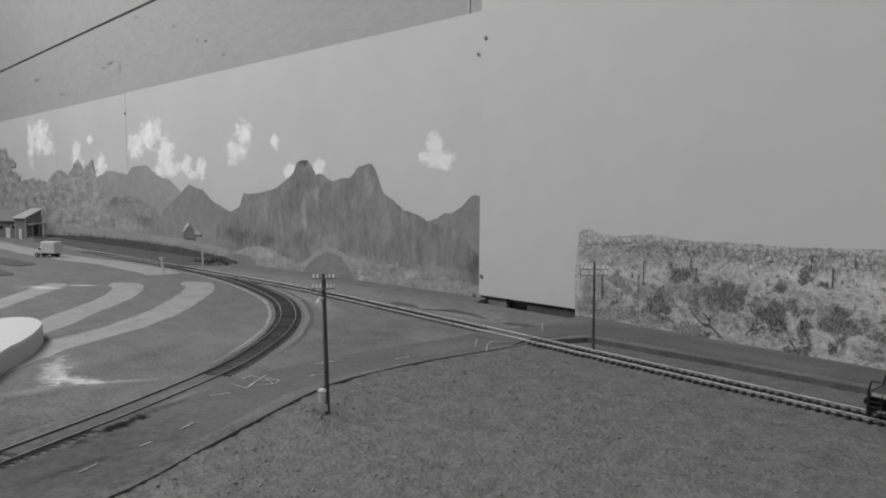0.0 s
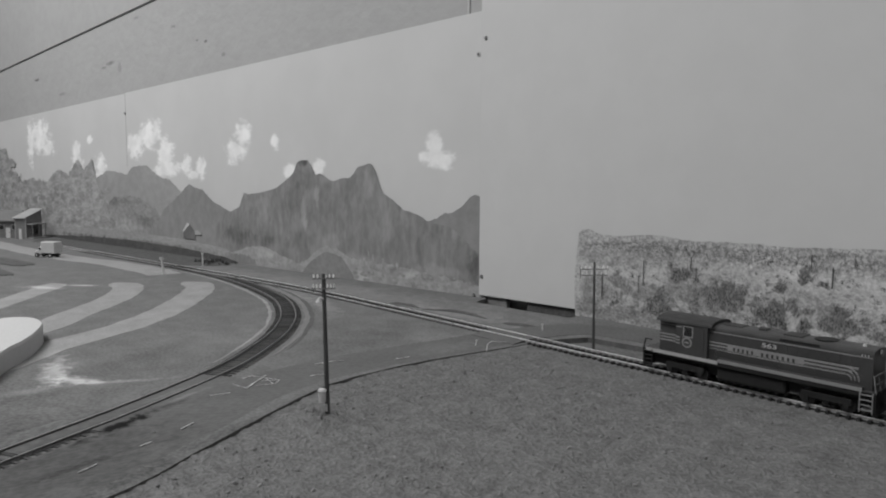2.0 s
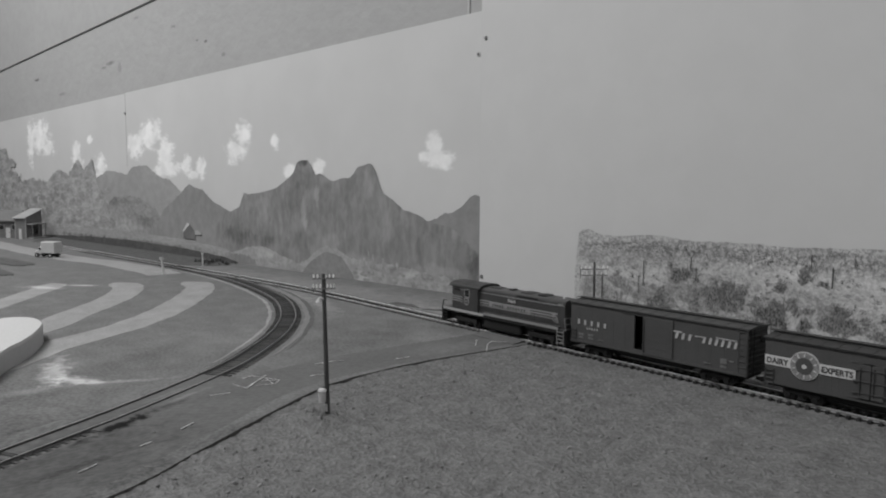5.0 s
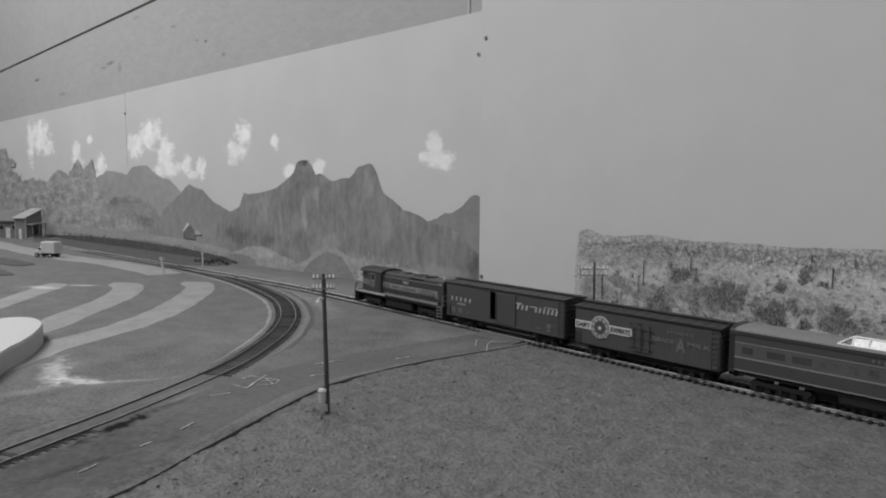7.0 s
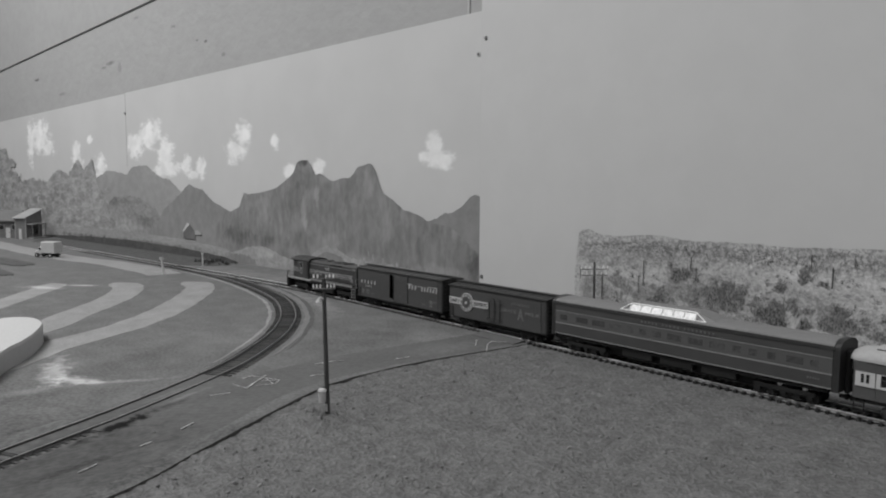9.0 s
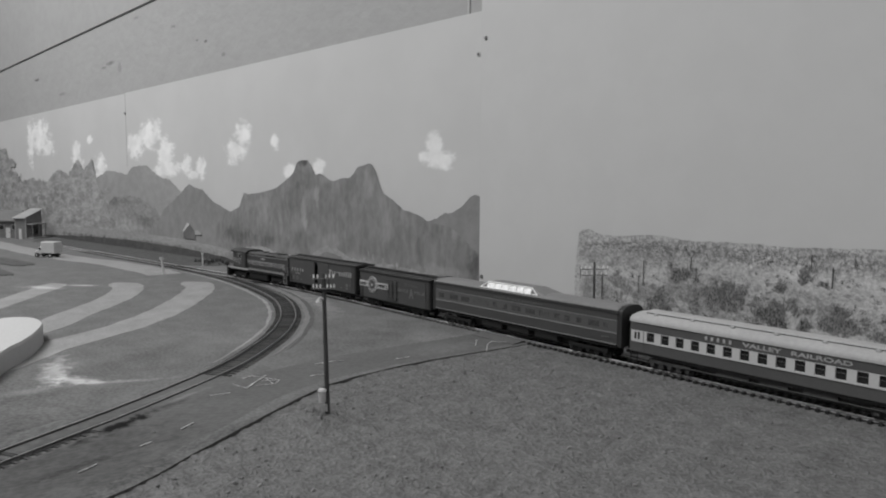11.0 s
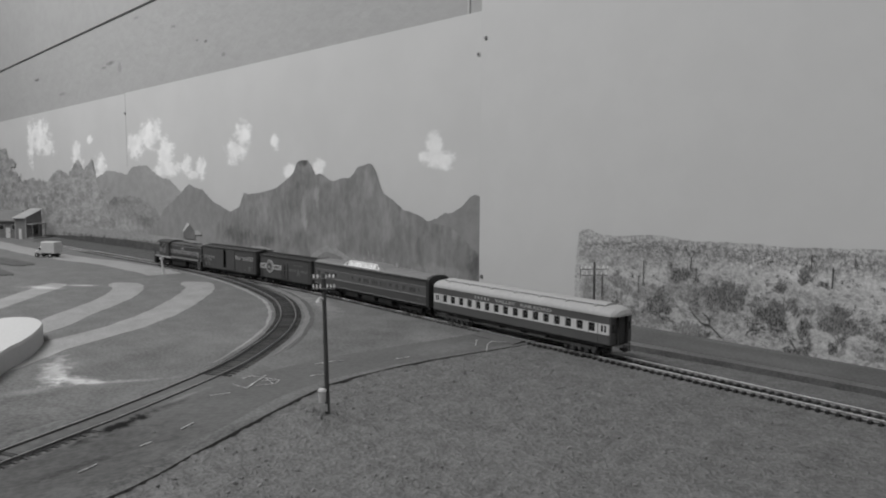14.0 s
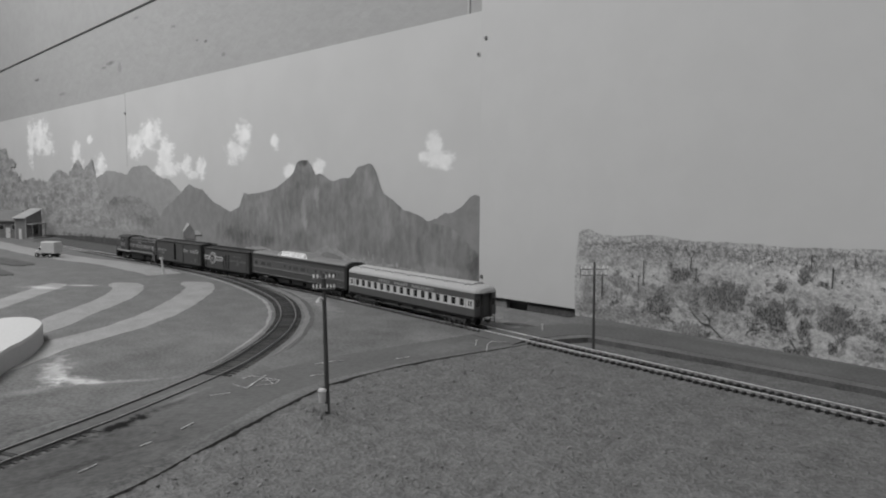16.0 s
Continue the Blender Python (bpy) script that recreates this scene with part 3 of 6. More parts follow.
def painted(name, ridge, base, y, material, parent, rough=0.004, freq=40.0, seed=0.0, steps=10, label="", ripple=0.0):
    """A flat painted shape under a ridge line of (along, height), down to a base line, on the face of a board."""
    bm = bmesh.new()
    cols = []

    def at(line, u):
        for (u0, z0), (u1, z1) in zip(line, line[1:]):
            if min(u0, u1) <= u <= max(u0, u1):
                return z0 + (z1 - z0) * ((u - u0) / (u1 - u0) if u1 != u0 else 0)
        return line[-1][1] if abs(u - line[-1][0]) < abs(u - line[0][0]) else line[0][1]

    ends = ridge[0][0], ridge[-1][0]
    count = max(30, int(abs(ends[1] - ends[0]) / 0.0025))
    for i in range(count + 1):
        u = ends[0] + (ends[1] - ends[0]) * i / count
        top = at(ridge, u) + rough * (noise.noise((u * freq, seed, 0)) + 0.6 * noise.noise((u * freq * 3, seed, 1)))
        low = at(base, u) + ripple * noise.noise((u * freq * 0.7, seed, 4))
        top = max(top, low + 0.0005)
        cols.append((bm.verts.new((-u, y, low)), bm.verts.new((-u, y, top))))
    for a, b in zip(cols, cols[1:]):
        bm.faces.new((a[0], b[0], b[1], a[1]))
    return part(name, bm, material, parent, label)


painted("painted_range", [(1.72, 0.06), (1.688, 0.10), (1.563, 0.148), (1.4, 0.162), (1.325, 0.172), (1.252, 0.191), (1.138, 0.181), (1.105, 0.199), (1.036, 0.202), (0.975, 0.175), (0.921, 0.167), (0.87, 0.139), (0.811, 0.091), (0.78, 0.05)],
        [(1.72, 0.0), (0.78, 0.0)], -0.0004, M_RANGE, board_near, 0.004, 30, 1.0, label="hazy painted mountain range")
painted("painted_peak", [(0.1258, 0.0984), (0.1056, 0.1035), (0.0905, 0.1091), (0.0791, 0.1146), (0.0622, 0.1168), (0.0458, 0.1247), (0.0351, 0.1332), (0.0277, 0.1398), (0.0172, 0.144), (0.0084, 0.1417)], [(0.1258, 0.0), (0.0084, 0.0)],
        -0.0008, M_CLIFF_PALE, board_near, 0.002, 60, 2.0)
painted("painted_hill", [(1.40, 0.03), (1.374, 0.042), (1.296, 0.087), (1.224, 0.121), (1.142, 0.128), (1.065, 0.121), (0.994, 0.098), (0.93, 0.05)], [(1.40, 0.0), (0.93, 0.0)],
        -0.0008, M_HILL, board_near, 0.004, 45, 3.0)
painted("painted_mountain", [(1.03, 0.017), (0.952, 0.097), (0.876, 0.133), (0.832, 0.158), (0.808, 0.15), (0.777, 0.146), (0.75, 0.129), (0.716, 0.115), (0.662, 0.101), (0.60, 0.05)],
        [(1.03, 0.0), (0.60, 0.0)], -0.0012, M_CLIFF_PALE, board_near, 0.003, 50, 4.0)
painted("painted_cliff", [(0.7235, 0.0672), (0.6957, 0.0943), (0.6801, 0.1029), (0.6673, 0.0998), (0.6458, 0.1073), (0.631, 0.1122), (0.6222, 0.1283), (0.6136, 0.1408), (0.5996, 0.1376), (0.5797, 0.139), (0.5563, 0.1414), (0.541, 0.1438), (0.5259, 0.1461), (0.5036, 0.1505), (0.4853, 0.1591), (0.4585, 0.1726), (0.448, 0.1798), (0.4391, 0.1951), (0.4305, 0.2011), (0.4071, 0.2006), (0.3974, 0.1924), (0.3911, 0.1843), (0.3831, 0.1743), (0.3719, 0.1772), (0.3593, 0.1732), (0.3469, 0.1662), (0.3332, 0.1633), (0.3135, 0.1681), (0.2914, 0.169), (0.2797, 0.1775), (0.2711, 0.1867), (0.2555, 0.1893), (0.2417, 0.1928), (0.2348, 0.1899), (0.2241, 0.1734), (0.2187, 0.1597), (0.2081, 0.1425), (0.1923, 0.1373), (0.1794, 0.1285), (0.1616, 0.1183), (0.138, 0.1136), (0.1223, 0.1089), (0.1127, 0.1032), (0.0962, 0.0996), (0.079, 0.0977), (0.062, 0.0951), (0.0454, 0.0834), (0.0237, 0.0697), (0.0088, 0.0576)],
        [(0.70, 0.0), (0.004, 0.0)], -0.0016, M_CLIFF, board_near, 0.0014, 90, 5.0, label="dark painted cliff with two summits")
painted("painted_ditch", [(1.72, 0.0), (1.588, 0.006), (1.35, 0.014), (1.134, 0.017), (0.852, 0.014), (0.688, 0.006), (0.64, 0.0)], [(1.72, -0.03), (0.64, -0.03)], -0.0024, M_FIELD, board_near, 0.0015, 25, 12.0, label="dark painted ditch below the field")
painted("painted_woods", [(2.55, 0.25), (2.2, 0.26), (2.099, 0.27), (2.042, 0.268), (1.994, 0.206), (1.893, 0.161), (1.79, 0.174), (1.672, 0.161), (1.624, 0.188), (1.558, 0.197), (1.51, 0.178), (1.47, 0.212), (1.433, 0.219), (1.401, 0.195), (1.373, 0.213), (1.346, 0.219),
                          (1.325, 0.168), (1.275, 0.128), (1.20, 0.04)], [(2.55, 0.0), (1.20, 0.0)], -0.0012, M_WOOD_PAINT, board_far, 0.010, 28, 6.0, label="soft painted trees and bushes")
painted("painted_field", [(1.75, 0.016), (1.585, 0.030), (1.40, 0.036), (1.133, 0.038), (0.851, 0.034), (0.687, 0.024), (0.64, 0.012)], [(1.75, -0.03), (0.64, -0.03)],
        -0.0020, M_FIELD_PAINT, board_near, 0.002, 30, 7.0, label="painted grassy embankment")
painted("painted_sand", [(0.66, 0.018), (0.623, 0.028), (0.583, 0.036), (0.543, 0.037), (0.50, 0.026), (0.435, 0.012), (0.41, 0.022), (0.375, 0.044), (0.353, 0.050), (0.325, 0.046), (0.292, 0.034), (0.24, 0.03), (0.181, 0.029), (0.10, 0.022), (0.012, 0.014), (0.004, 0.013)],
        [(0.66, -0.03), (0.004, -0.03)], -0.0020, M_SAND_PAINT, board_near, 0.004, 60, 8.0, label="pale painted sandy slope")
painted("painted_thicket", [(0.7064, -0.0058), (0.6927, 0.0047), (0.6706, 0.0134), (0.6345, 0.017), (0.6037, 0.0146), (0.5799, 0.0084), (0.5704, -0.0043)], [(0.7064, -0.03), (0.5704, -0.03)], -0.0023, M_MOUND_PAINT, board_near, 0.004, 120, 13.0, label="dark painted thicket")
painted("painted_mound", [(0.43, -0.01), (0.418, 0.004), (0.393, 0.024), (0.353, 0.040), (0.314, 0.034), (0.285, 0.009), (0.275, -0.01)], [(0.43, -0.03), (0.275, -0.03)],
        -0.0024, M_MOUND_PAINT, board_near, 0.002, 40, 9.0)
painted("painted_cottage", [(0.86, 0.059), (0.835, 0.07), (0.808, 0.054)], [(0.862, 0.035), (0.809, 0.036)], -0.0028, M_PHOTO_SHRUB, board_near, 0.0, label="small dark painted cottage")
painted("painted_roof", [(0.861, 0.054), (0.842, 0.071), (0.832, 0.07)], [(0.861, 0.05), (0.832, 0.067)], -0.0031, M_COACH_CREAM, board_near, 0.0, label="white painted roof edge")
painted("painted_shed", [(0.808, 0.056), (0.796, 0.057), (0.782, 0.051)], [(0.809, 0.047), (0.782, 0.047)], -0.0031, M_CLIFF_FAINT, board_near, 0.0)


def daubs(bm, rnd, count, box4, size, squash, y, ragged=0.5):
    """Brush dabs: small uneven flat spots within (u0, u1, z0, z1)."""
    for i in range(count):
        u, z = rnd.uniform(box4[0], box4[1]), rnd.uniform(box4[2], box4[3])
        r = size * rnd.uniform(0.5, 1.3)
        k = rnd.randint(7, 11)
        yy = y - 0.00008 * rnd.random()
        bm.faces.new([bm.verts.new((-u + r * math.cos(2 * math.pi * j / k) * rnd.uniform(1 - ragged, 1), yy, z + squash * r * math.sin(2 * math.pi * j / k) * rnd.uniform(1 - ragged, 1))) for j in range(k)])
    return bm


rnd = random.Random(4)
bm = bmesh.new()
for u0, u1, z0, z1, n, s in ((1.25, 1.7, 0.02, 0.15, 150, 0.016), (1.6, 2.1, 0.03, 0.15, 170, 0.018), (1.95, 2.2, 0.10, 0.23, 60, 0.016), (1.33, 1.5, 0.12, 0.19, 26, 0.012)):
    daubs(bm, rnd, n, (u0, u1, z0, z1), s * 1.5, 0.5, -0.0014, 0.3)
part("painted_foliage", bm, M_WOOD_PAINT, board_far, "dabbed painted foliage")
bm = bmesh.new()
for u, z in ((2.064, 0.118), (1.942, 0.101), (1.862, 0.087), (1.782, 0.107), (1.673, 0.068), (1.644, 0.115), (1.604, 0.133), (1.554, 0.114), (1.578, 0.054), (1.61, 0.01), (1.679, 0.012), (1.995, 0.189), (1.913, 0.173), (1.871, 0.151), (1.981, 0.157), (1.708, 0.105), (1.693, 0.029), (2.081, 0.138), (1.798, 0.049), (1.739, 0.122)):
    daubs(bm, rnd, 5, (u - 0.014, u + 0.014, z - 0.012, z + 0.012), 0.013, 0.5, -0.0017, 0.35)
for z in (0.062, 0.041, 0.02, -0.001):
    daubs(bm, rnd, 7, (1.708, 1.742, z - 0.014, z + 0.014), 0.011, 0.9, -0.0017, 0.3)
part("painted_shade_dabs", bm, M_MOUND_PAINT, board_far, "dark gaps between the painted trees")
bm = bmesh.new()
for u0, u1, z0, z1, n, s in ((0.02, 0.28, -0.002, 0.020, 70, 0.0045), (0.44, 0.58, 0.004, 0.02, 16, 0.004)):
    daubs(bm, rnd, n, (u0, u1, z0, z1), s * 1.5, 0.5, -0.0022, 0.5)
for u, h in ((0.243, 0.046), (0.233, 0.04), (0.208, 0.036), (0.255, 0.034), (0.176, 0.03)):
    daubs(bm, rnd, 12, (u - 0.0012, u + 0.0012, 0.012, h), 0.003, 1.8, -0.0022, 0.5)
part("painted_scrub", bm, M_TUFT_PAINT, board_near, "dabbed painted scrub")
part("board_joint", slanted_board(SEAM - 0.0018, SEAM + 0.0018, 0.0002, 0.001, 0.20, 0.20, 0.378, 0.378), M_CLIFF, board_far, "dark joint between two boards")


def screw(x, y, z, r, wallside, washer=False):
    ob = thing("screw", "small dull screw head in the backdrop board", "screw", "backdrop screws")
    ob.matrix_world = (WALL if wallside else Matrix.Identity(4)) @ pose(x, y, z)
    part("head", rod((0, -0.0014, 0), (0, 0.0005, 0), r, r * 1.2, 14), M_SCREW, ob)
    if washer:
        part("washer", rod((0, -0.0008, 0), (0, 0.0002, 0), r * 1.8, r * 1.8, 18), M_WHITE, ob, "white washer")
    part("slot", box(-r * 0.7, r * 0.7, -0.0017, -0.0013, -r * 0.14, r * 0.14), M_DARK_GAP, ob)


screw(-1.138, 0.0, 0.330, 0.0032, True)
screw(-0.0145, 0.0, 0.341, 0.0020, True, True)
screw(-0.017, -0.0035, -0.001, 0.0024, True)
screw(-0.7175, 0.6965, 0.360, 0.0024, False)
screw(-0.7215, 0.6965, 0.028, 0.0024, False)

# ---- the plain board beside it, with a cut-out desert photograph ----
RB = 0.6965
bm = bmesh.new()
v = [bm.verts.new(c) for c in ((-0.7265, RB, 0.001), (0.9, RB, 0.030), (0.9, RB, 0.80), (-0.7265, RB, 0.80), (-0.7265, RB + 0.0035, 0.001), (0.9, RB + 0.0035, 0.030), (0.9, RB + 0.0035, 0.80), (-0.7265, RB + 0.0035, 0.80))]
for f in ((0, 1, 2, 3), (7, 6, 5, 4), (0, 4, 5, 1), (1, 5, 6, 2), (2, 6, 7, 3), (3, 7, 4, 0)):
    bm.faces.new([v[i] for i in f])
tagged(part("backdrop_3", bm, M_BOARD), "plain pale backdrop board standing proud of the painted one", "backdrop", kind="structure")
tagged(part("baseboard_1", box(-0.715, -0.676, RB + 0.0042, RB + 0.012, -0.03, 0.02), M_RING), "pale filler strip under the board", "baseboard", kind="structure")
tagged(part("baseboard_2", box(-0.637, 0.9, RB + 0.0042, RB + 0.012, -0.03, 0.02), M_FIELD), "grey filler strip under the board", "baseboard", kind="structure")

# Added backing, coloured dark so the opening between the two strips stays dark.
tagged(part("wall_2", box(-0.70, 2.4, 0.7285, 0.76, -0.03, 1.69), M_EDGE), "dark backing wall added behind the plain board", "wall", kind="structure")
photo = tagged(new("desert_photograph"), "cut-out desert photograph with shrubs glued on a board", "photograph")
PY = RB - 0.0008


def photo_top(x):
    z = 0.0995 + 0.0025 * noise.noise((x * 18, 0.3, 0)) + 0.0012 * noise.noise((x * 90, 0.3, 0))
    z += 0.0055 * math.exp(-((x + 0.538) / 0.012) ** 2) + 0.003 * math.exp(-((x + 0.44) / 0.02) ** 2)
    return z + 0.004 * max(0.0, min(1.0, (x + 0.29) / 0.06))


def photo_left(z):
    return -0.551 + 0.004 * (1 - (1 - z / 0.1) ** 2) - 0.0055 * math.sin(math.pi * min(1.0, max(0.0, (z + 0.005) / 0.11)))


bm = bmesh.new()
grid = []
for i in range(141):
    k = i / 140
    col = []
    for j in range(13):
        h = j / 12
        z = -0.0045 + (photo_top(-0.55 + 0.78 * k) + 0.0045) * h
        x = photo_left(z) + (0.23 - photo_left(z)) * k
        col.append(bm.verts.new((x, PY, z)))
    grid.append(col)
for a, b in zip(grid, grid[1:]):
    for j in range(12):
        bm.faces.new((a[j], b[j], b[j + 1], a[j + 1]))
sheet = part("print", bm, M_PHOTO, photo, "sandy desert print")
rnd = random.Random(11)


def tuft(bm, x, z, w, h, n, y):
    """A printed bush: many fine short strokes filling a ragged dome."""
    lobes = [(rnd.uniform(-0.35, 0.35), rnd.uniform(0.55, 1.0), rnd.uniform(0.22, 0.4)) for k in range(3)]
    for i in range(n):
        c, top, r = rnd.choice(lobes)
        a = rnd.gauss(0, 0.6)
        f = rnd.random() ** 0.7
        x0, z0 = x + w * (c + r * 1.3 * math.sin(a) * f), z + h * top * f * max(0.15, math.cos(a))
        d = a + rnd.gauss(0, 0.5)
        ln = 0.0008 + h * rnd.uniform(0.06, 0.20)
        x1, z1 = x0 + math.sin(d) * ln, z0 + math.cos(d) * ln
        t = 0.00012 + 0.011 * h
        yy = y - 0.0003 * rnd.random()
        bm.faces.new([bm.verts.new(q) for q in ((x0 - t, yy, z0), (x0 + t, yy, z0), (x1 + t * 0.5, yy, z1), (x1 - t * 0.5, yy, z1))])


def tufts(name, count, z0, z1, size, material, strokes, label, x0=-0.545, x1=0.21):
    bm = bmesh.new()
    for i in range(count):
        x, z = rnd.uniform(x0, x1), rnd.uniform(z0, z1)
        s = size * rnd.uniform(0.5, 1.3) * (1.25 - 8.5 * z)
        tuft(bm, x, z, s * 1.5, s, strokes, PY - 0.0003)
    return tagged(part(name, bm, material, photo, label), kind="stuff")


tufts("printed_far_bushes", 330, 0.078, 0.092, 0.018, M_PHOTO_SHRUB, 12, "tiny far bushes")
tufts("printed_pale_tops", 120, 0.074, 0.090, 0.010, M_BADGE_WHITE, 6, "sunlit specks of sand")
tufts("printed_small_bushes", 170, 0.002, 0.074, 0.006, M_PHOTO_SHRUB, 24, "small dark bushes")
tufts("printed_pale_scrub", 150, 0.002, 0.070, 0.008, M_PHOTO_PALE, 24, "pale dry scrub")
for x, z, rx, rz, amount in PRINT_BUSHES:
    if amount >= 0.9:
        bm = bmesh.new()
        tuft(bm, x, z - rz * 0.7, rx * 2.1, rz * 1.9, 60, PY - 0.0008)
        part("printed_bush", bm, M_PHOTO_SHRUB, photo, "spiky dark desert bush")
for x, z0, z1, t in ((-0.5114, 0.0248, 0.0517, 0.0011), (-0.4547, 0.0443, 0.0736, 0.0007), (-0.4608, 0.0353, 0.0551, 0.0007), (-0.39, 0.057, 0.0714, 0.0007), (-0.3964, 0.0663, 0.0816, 0.0007), (-0.2539, 0.064, 0.0838, 0.0011), (-0.2356, 0.0843, 0.0933, 0.0007), (-0.2731, 0.0808, 0.0943, 0.0007), (-0.5441, 0.0432, 0.0591, 0.0007)):
    part("printed_post", box(x - t * 0.6, x + t * 0.6, PY - 0.0014, PY - 0.0011, z0, z1), M_PHOTO_DARK, photo, "dark post in the print")
bm = bmesh.new()
for a, b in (((-0.3586, 0.0003), (-0.3724, 0.0115)), ((-0.3724, 0.0115), (-0.3816, 0.0125)), ((-0.3816, 0.0125), (-0.3912, 0.0204)), ((-0.3724, 0.0115), (-0.3737, 0.0183)), ((-0.3737, 0.0183), (-0.3804, 0.0235)), ((-0.3912, 0.0204), (-0.3936, 0.0238))):
    add_rod(bm, (a[0], PY - 0.0012, a[1]), (b[0], PY - 0.0012, b[1]), 0.0006, seg=5)
part("printed_branch", bm, M_PHOTO_DARK, photo, "fallen dead branch in the print")
part("printed_stick", rod((-0.2806, PY - 0.0012, -0.0032), (-0.2893, PY - 0.0012, 0.0098), 0.0006, seg=5), M_PHOTO_DARK, photo, "leaning dead stick in the print")

# ---- the layout's ground ----
LAND_Z = -0.0029


def spaced(a, b, fine0, fine1, fine, coarse):
    out, x = [], a
    while x < b:
        out.append(x)
        x += fine if fine0 <= x < fine1 else coarse
    return out + [b]


def ground_height(x, y):
    near = max(0.0, min(1.0, (y - 0.40) / 0.10))
    near = near * near * (3 - 2 * near)
    back = max(0.0, min(1.0, (y - 0.556) / 0.02))
    z = -0.0046 + 0.0008 * near - 0.0045 * back
    z -= 0.008 * max(0.0, min(1.0, (y - 0.640) / 0.012))
    rough = 1.0 - 0.6 * near
    z += rough * (0.0009 * noise.noise((x * 24, y * 24, 0)) + 0.0008 * noise.noise((x * 90, y * 90, 2)) + 0.0017 * noise.noise((x * 150, y * 150, 5)))
    d = math.hypot(x + 0.419, y - 0.252)
    z += 0.0022 * math.exp(-(d / 0.016) ** 2) - 0.0016 * math.exp(-((x + 0.40) ** 2 + (y - 0.225) ** 2) / 0.0001)
    return z


xs = spaced(-3.3, 1.7, -0.52, 0.12, 0.0028, 0.08)
ys = spaced(-0.45, 0.745, 0.04, 0.66, 0.0028, 0.05)
verts = [(x, y, ground_height(x, y)) for x in xs for y in ys]
n = len(ys)
faces = [(i * n + j, (i + 1) * n + j, (i + 1) * n + j + 1, i * n + j + 1) for i in range(len(xs) - 1) for j in range(n - 1)]
me = bpy.data.meshes.new("ground")
me.from_pydata(verts, [], faces)
me.materials.append(M_GROUND)
tagged(smooth(new("ground", me)), "gritty flocked model-railway ground", "ground", kind="structure")

rnd = random.Random(21)
bm = bmesh.new()
for i in range(2600):
    x, y = rnd.uniform(-0.5, 0.1), rnd.uniform(0.08, 0.52)
    r = rnd.choice((0.0005, 0.0006, 0.0007, 0.0008, 0.0013)) * rnd.uniform(0.7, 1.2)
    g = bmesh.ops.create_icosphere(bm, subdivisions=1, radius=r, matrix=Matrix.Translation((x, y, ground_height(x, y) + r * 0.2)))
    for q in g["verts"]:
        q.co += Vector((rnd.uniform(-1, 1), rnd.uniform(-1, 1), rnd.uniform(-1, 0.3))) * r * 0.35
tagged(part("loose_grit", bm, M_STONE), "loose grit and crumbs strewn over the ground", "grit", kind="stuff")

# raised smooth land and road board, with its dark cut edge towards the front
outline = [(-0.30, -0.42), (-0.335, -0.03), (-0.376, 0.101), (-0.404, 0.153), (-0.430, 0.198), (-0.453, 0.239), (-0.470, 0.272), (-0.482, 0.302), (-0.489, 0.350), (-0.490, 0.407), (-0.484, 0.470), (-0.478, 0.529), (-0.476, 0.564)]
smooth_edge = [(q.x + 0.0012 * noise.noise((q.y * 60, 1, 0)), q.y) for q in catmull(outline, 0.008)]
plan = smooth_edge + [(-0.458, 0.600), (-0.418, 0.604), (-0.358, 0.610), (-0.255, 0.617), (-0.195, 0.620), (0.9, 0.645), (0.9, 0.742), (-0.54, 0.742), (-0.543, 0.6735), (-0.62, 0.667), (-0.70, 0.664), (-0.712, 0.697), (-0.72, 0.712), (-3.25, 0.385), (-3.25, -0.42)]
bm = bmesh.new()
top = [bm.verts.new((x, y, LAND_Z)) for x, y in plan]
bm.faces.new(top)
land = part("land", bm, M_LAND)
tagged(land, "smooth painted scenic land and verges", "ground", kind="structure")
bm = bmesh.new()
low = [bm.verts.new((x, y, -0.016)) for x, y in plan]
up = [bm.verts.new((x, y, LAND_Z)) for x, y in plan]
for i in range(len(plan)):
    j = (i + 1) % len(plan)
    bm.faces.new((low[i], low[j], up[j], up[i]))
part("cut_edge", bm, M_EDGE, land, "dark rough cut edge")

# the asphalt road up to the crossing and along the back
road_line = catmull([(-0.365, 0.0), (-0.40, 0.06), (-0.428, 0.115), (-0.462, 0.175), (-0.492, 0.225), (-0.515, 0.285), (-0.522, 0.36), (-0.518, 0.44), (-0.515, 0.500), (-0.513, 0.524)], 0.01)
tagged(part("road", strip(road_line, 0.004, 0.060, LAND_Z + 0.00006, 0.00006, 0.0015, 2), M_ROAD), "worn grey model asphalt road", "road", kind="structure")
back_line = catmull([(-0.513, 0.558), (-0.505, 0.60), (-0.485, 0.632), (-0.44, 0.646), (-0.36, 0.652), (-0.255, 0.658), (-0.195, 0.662), (0.3, 0.672), (0.85, 0.68)], 0.012)
tagged(part("road_back", strip(back_line, 0, 0.056, LAND_Z + 0.0004, 0.0004, 0.001, 5), M_ROAD), "grey model road along the backdrop", "road", kind="structure")
far_line = catmull([(-1.26, 0.440), (-1.36, 0.438), (-1.50, 0.418), (-1.70, 0.372), (-1.90, 0.345), (-2.2, 0.32), (-3.0, 0.28)], 0.02)
tagged(part("road_far", strip(far_line, 0, 0.058, LAND_Z + 0.0004, 0.0004, 0.006, 8), M_PATH), "pale gravel village road", "road", kind="structure")
marks = thing("road_markings", "worn white road centre lines and a crossing sign", "road marking", kind="structure")


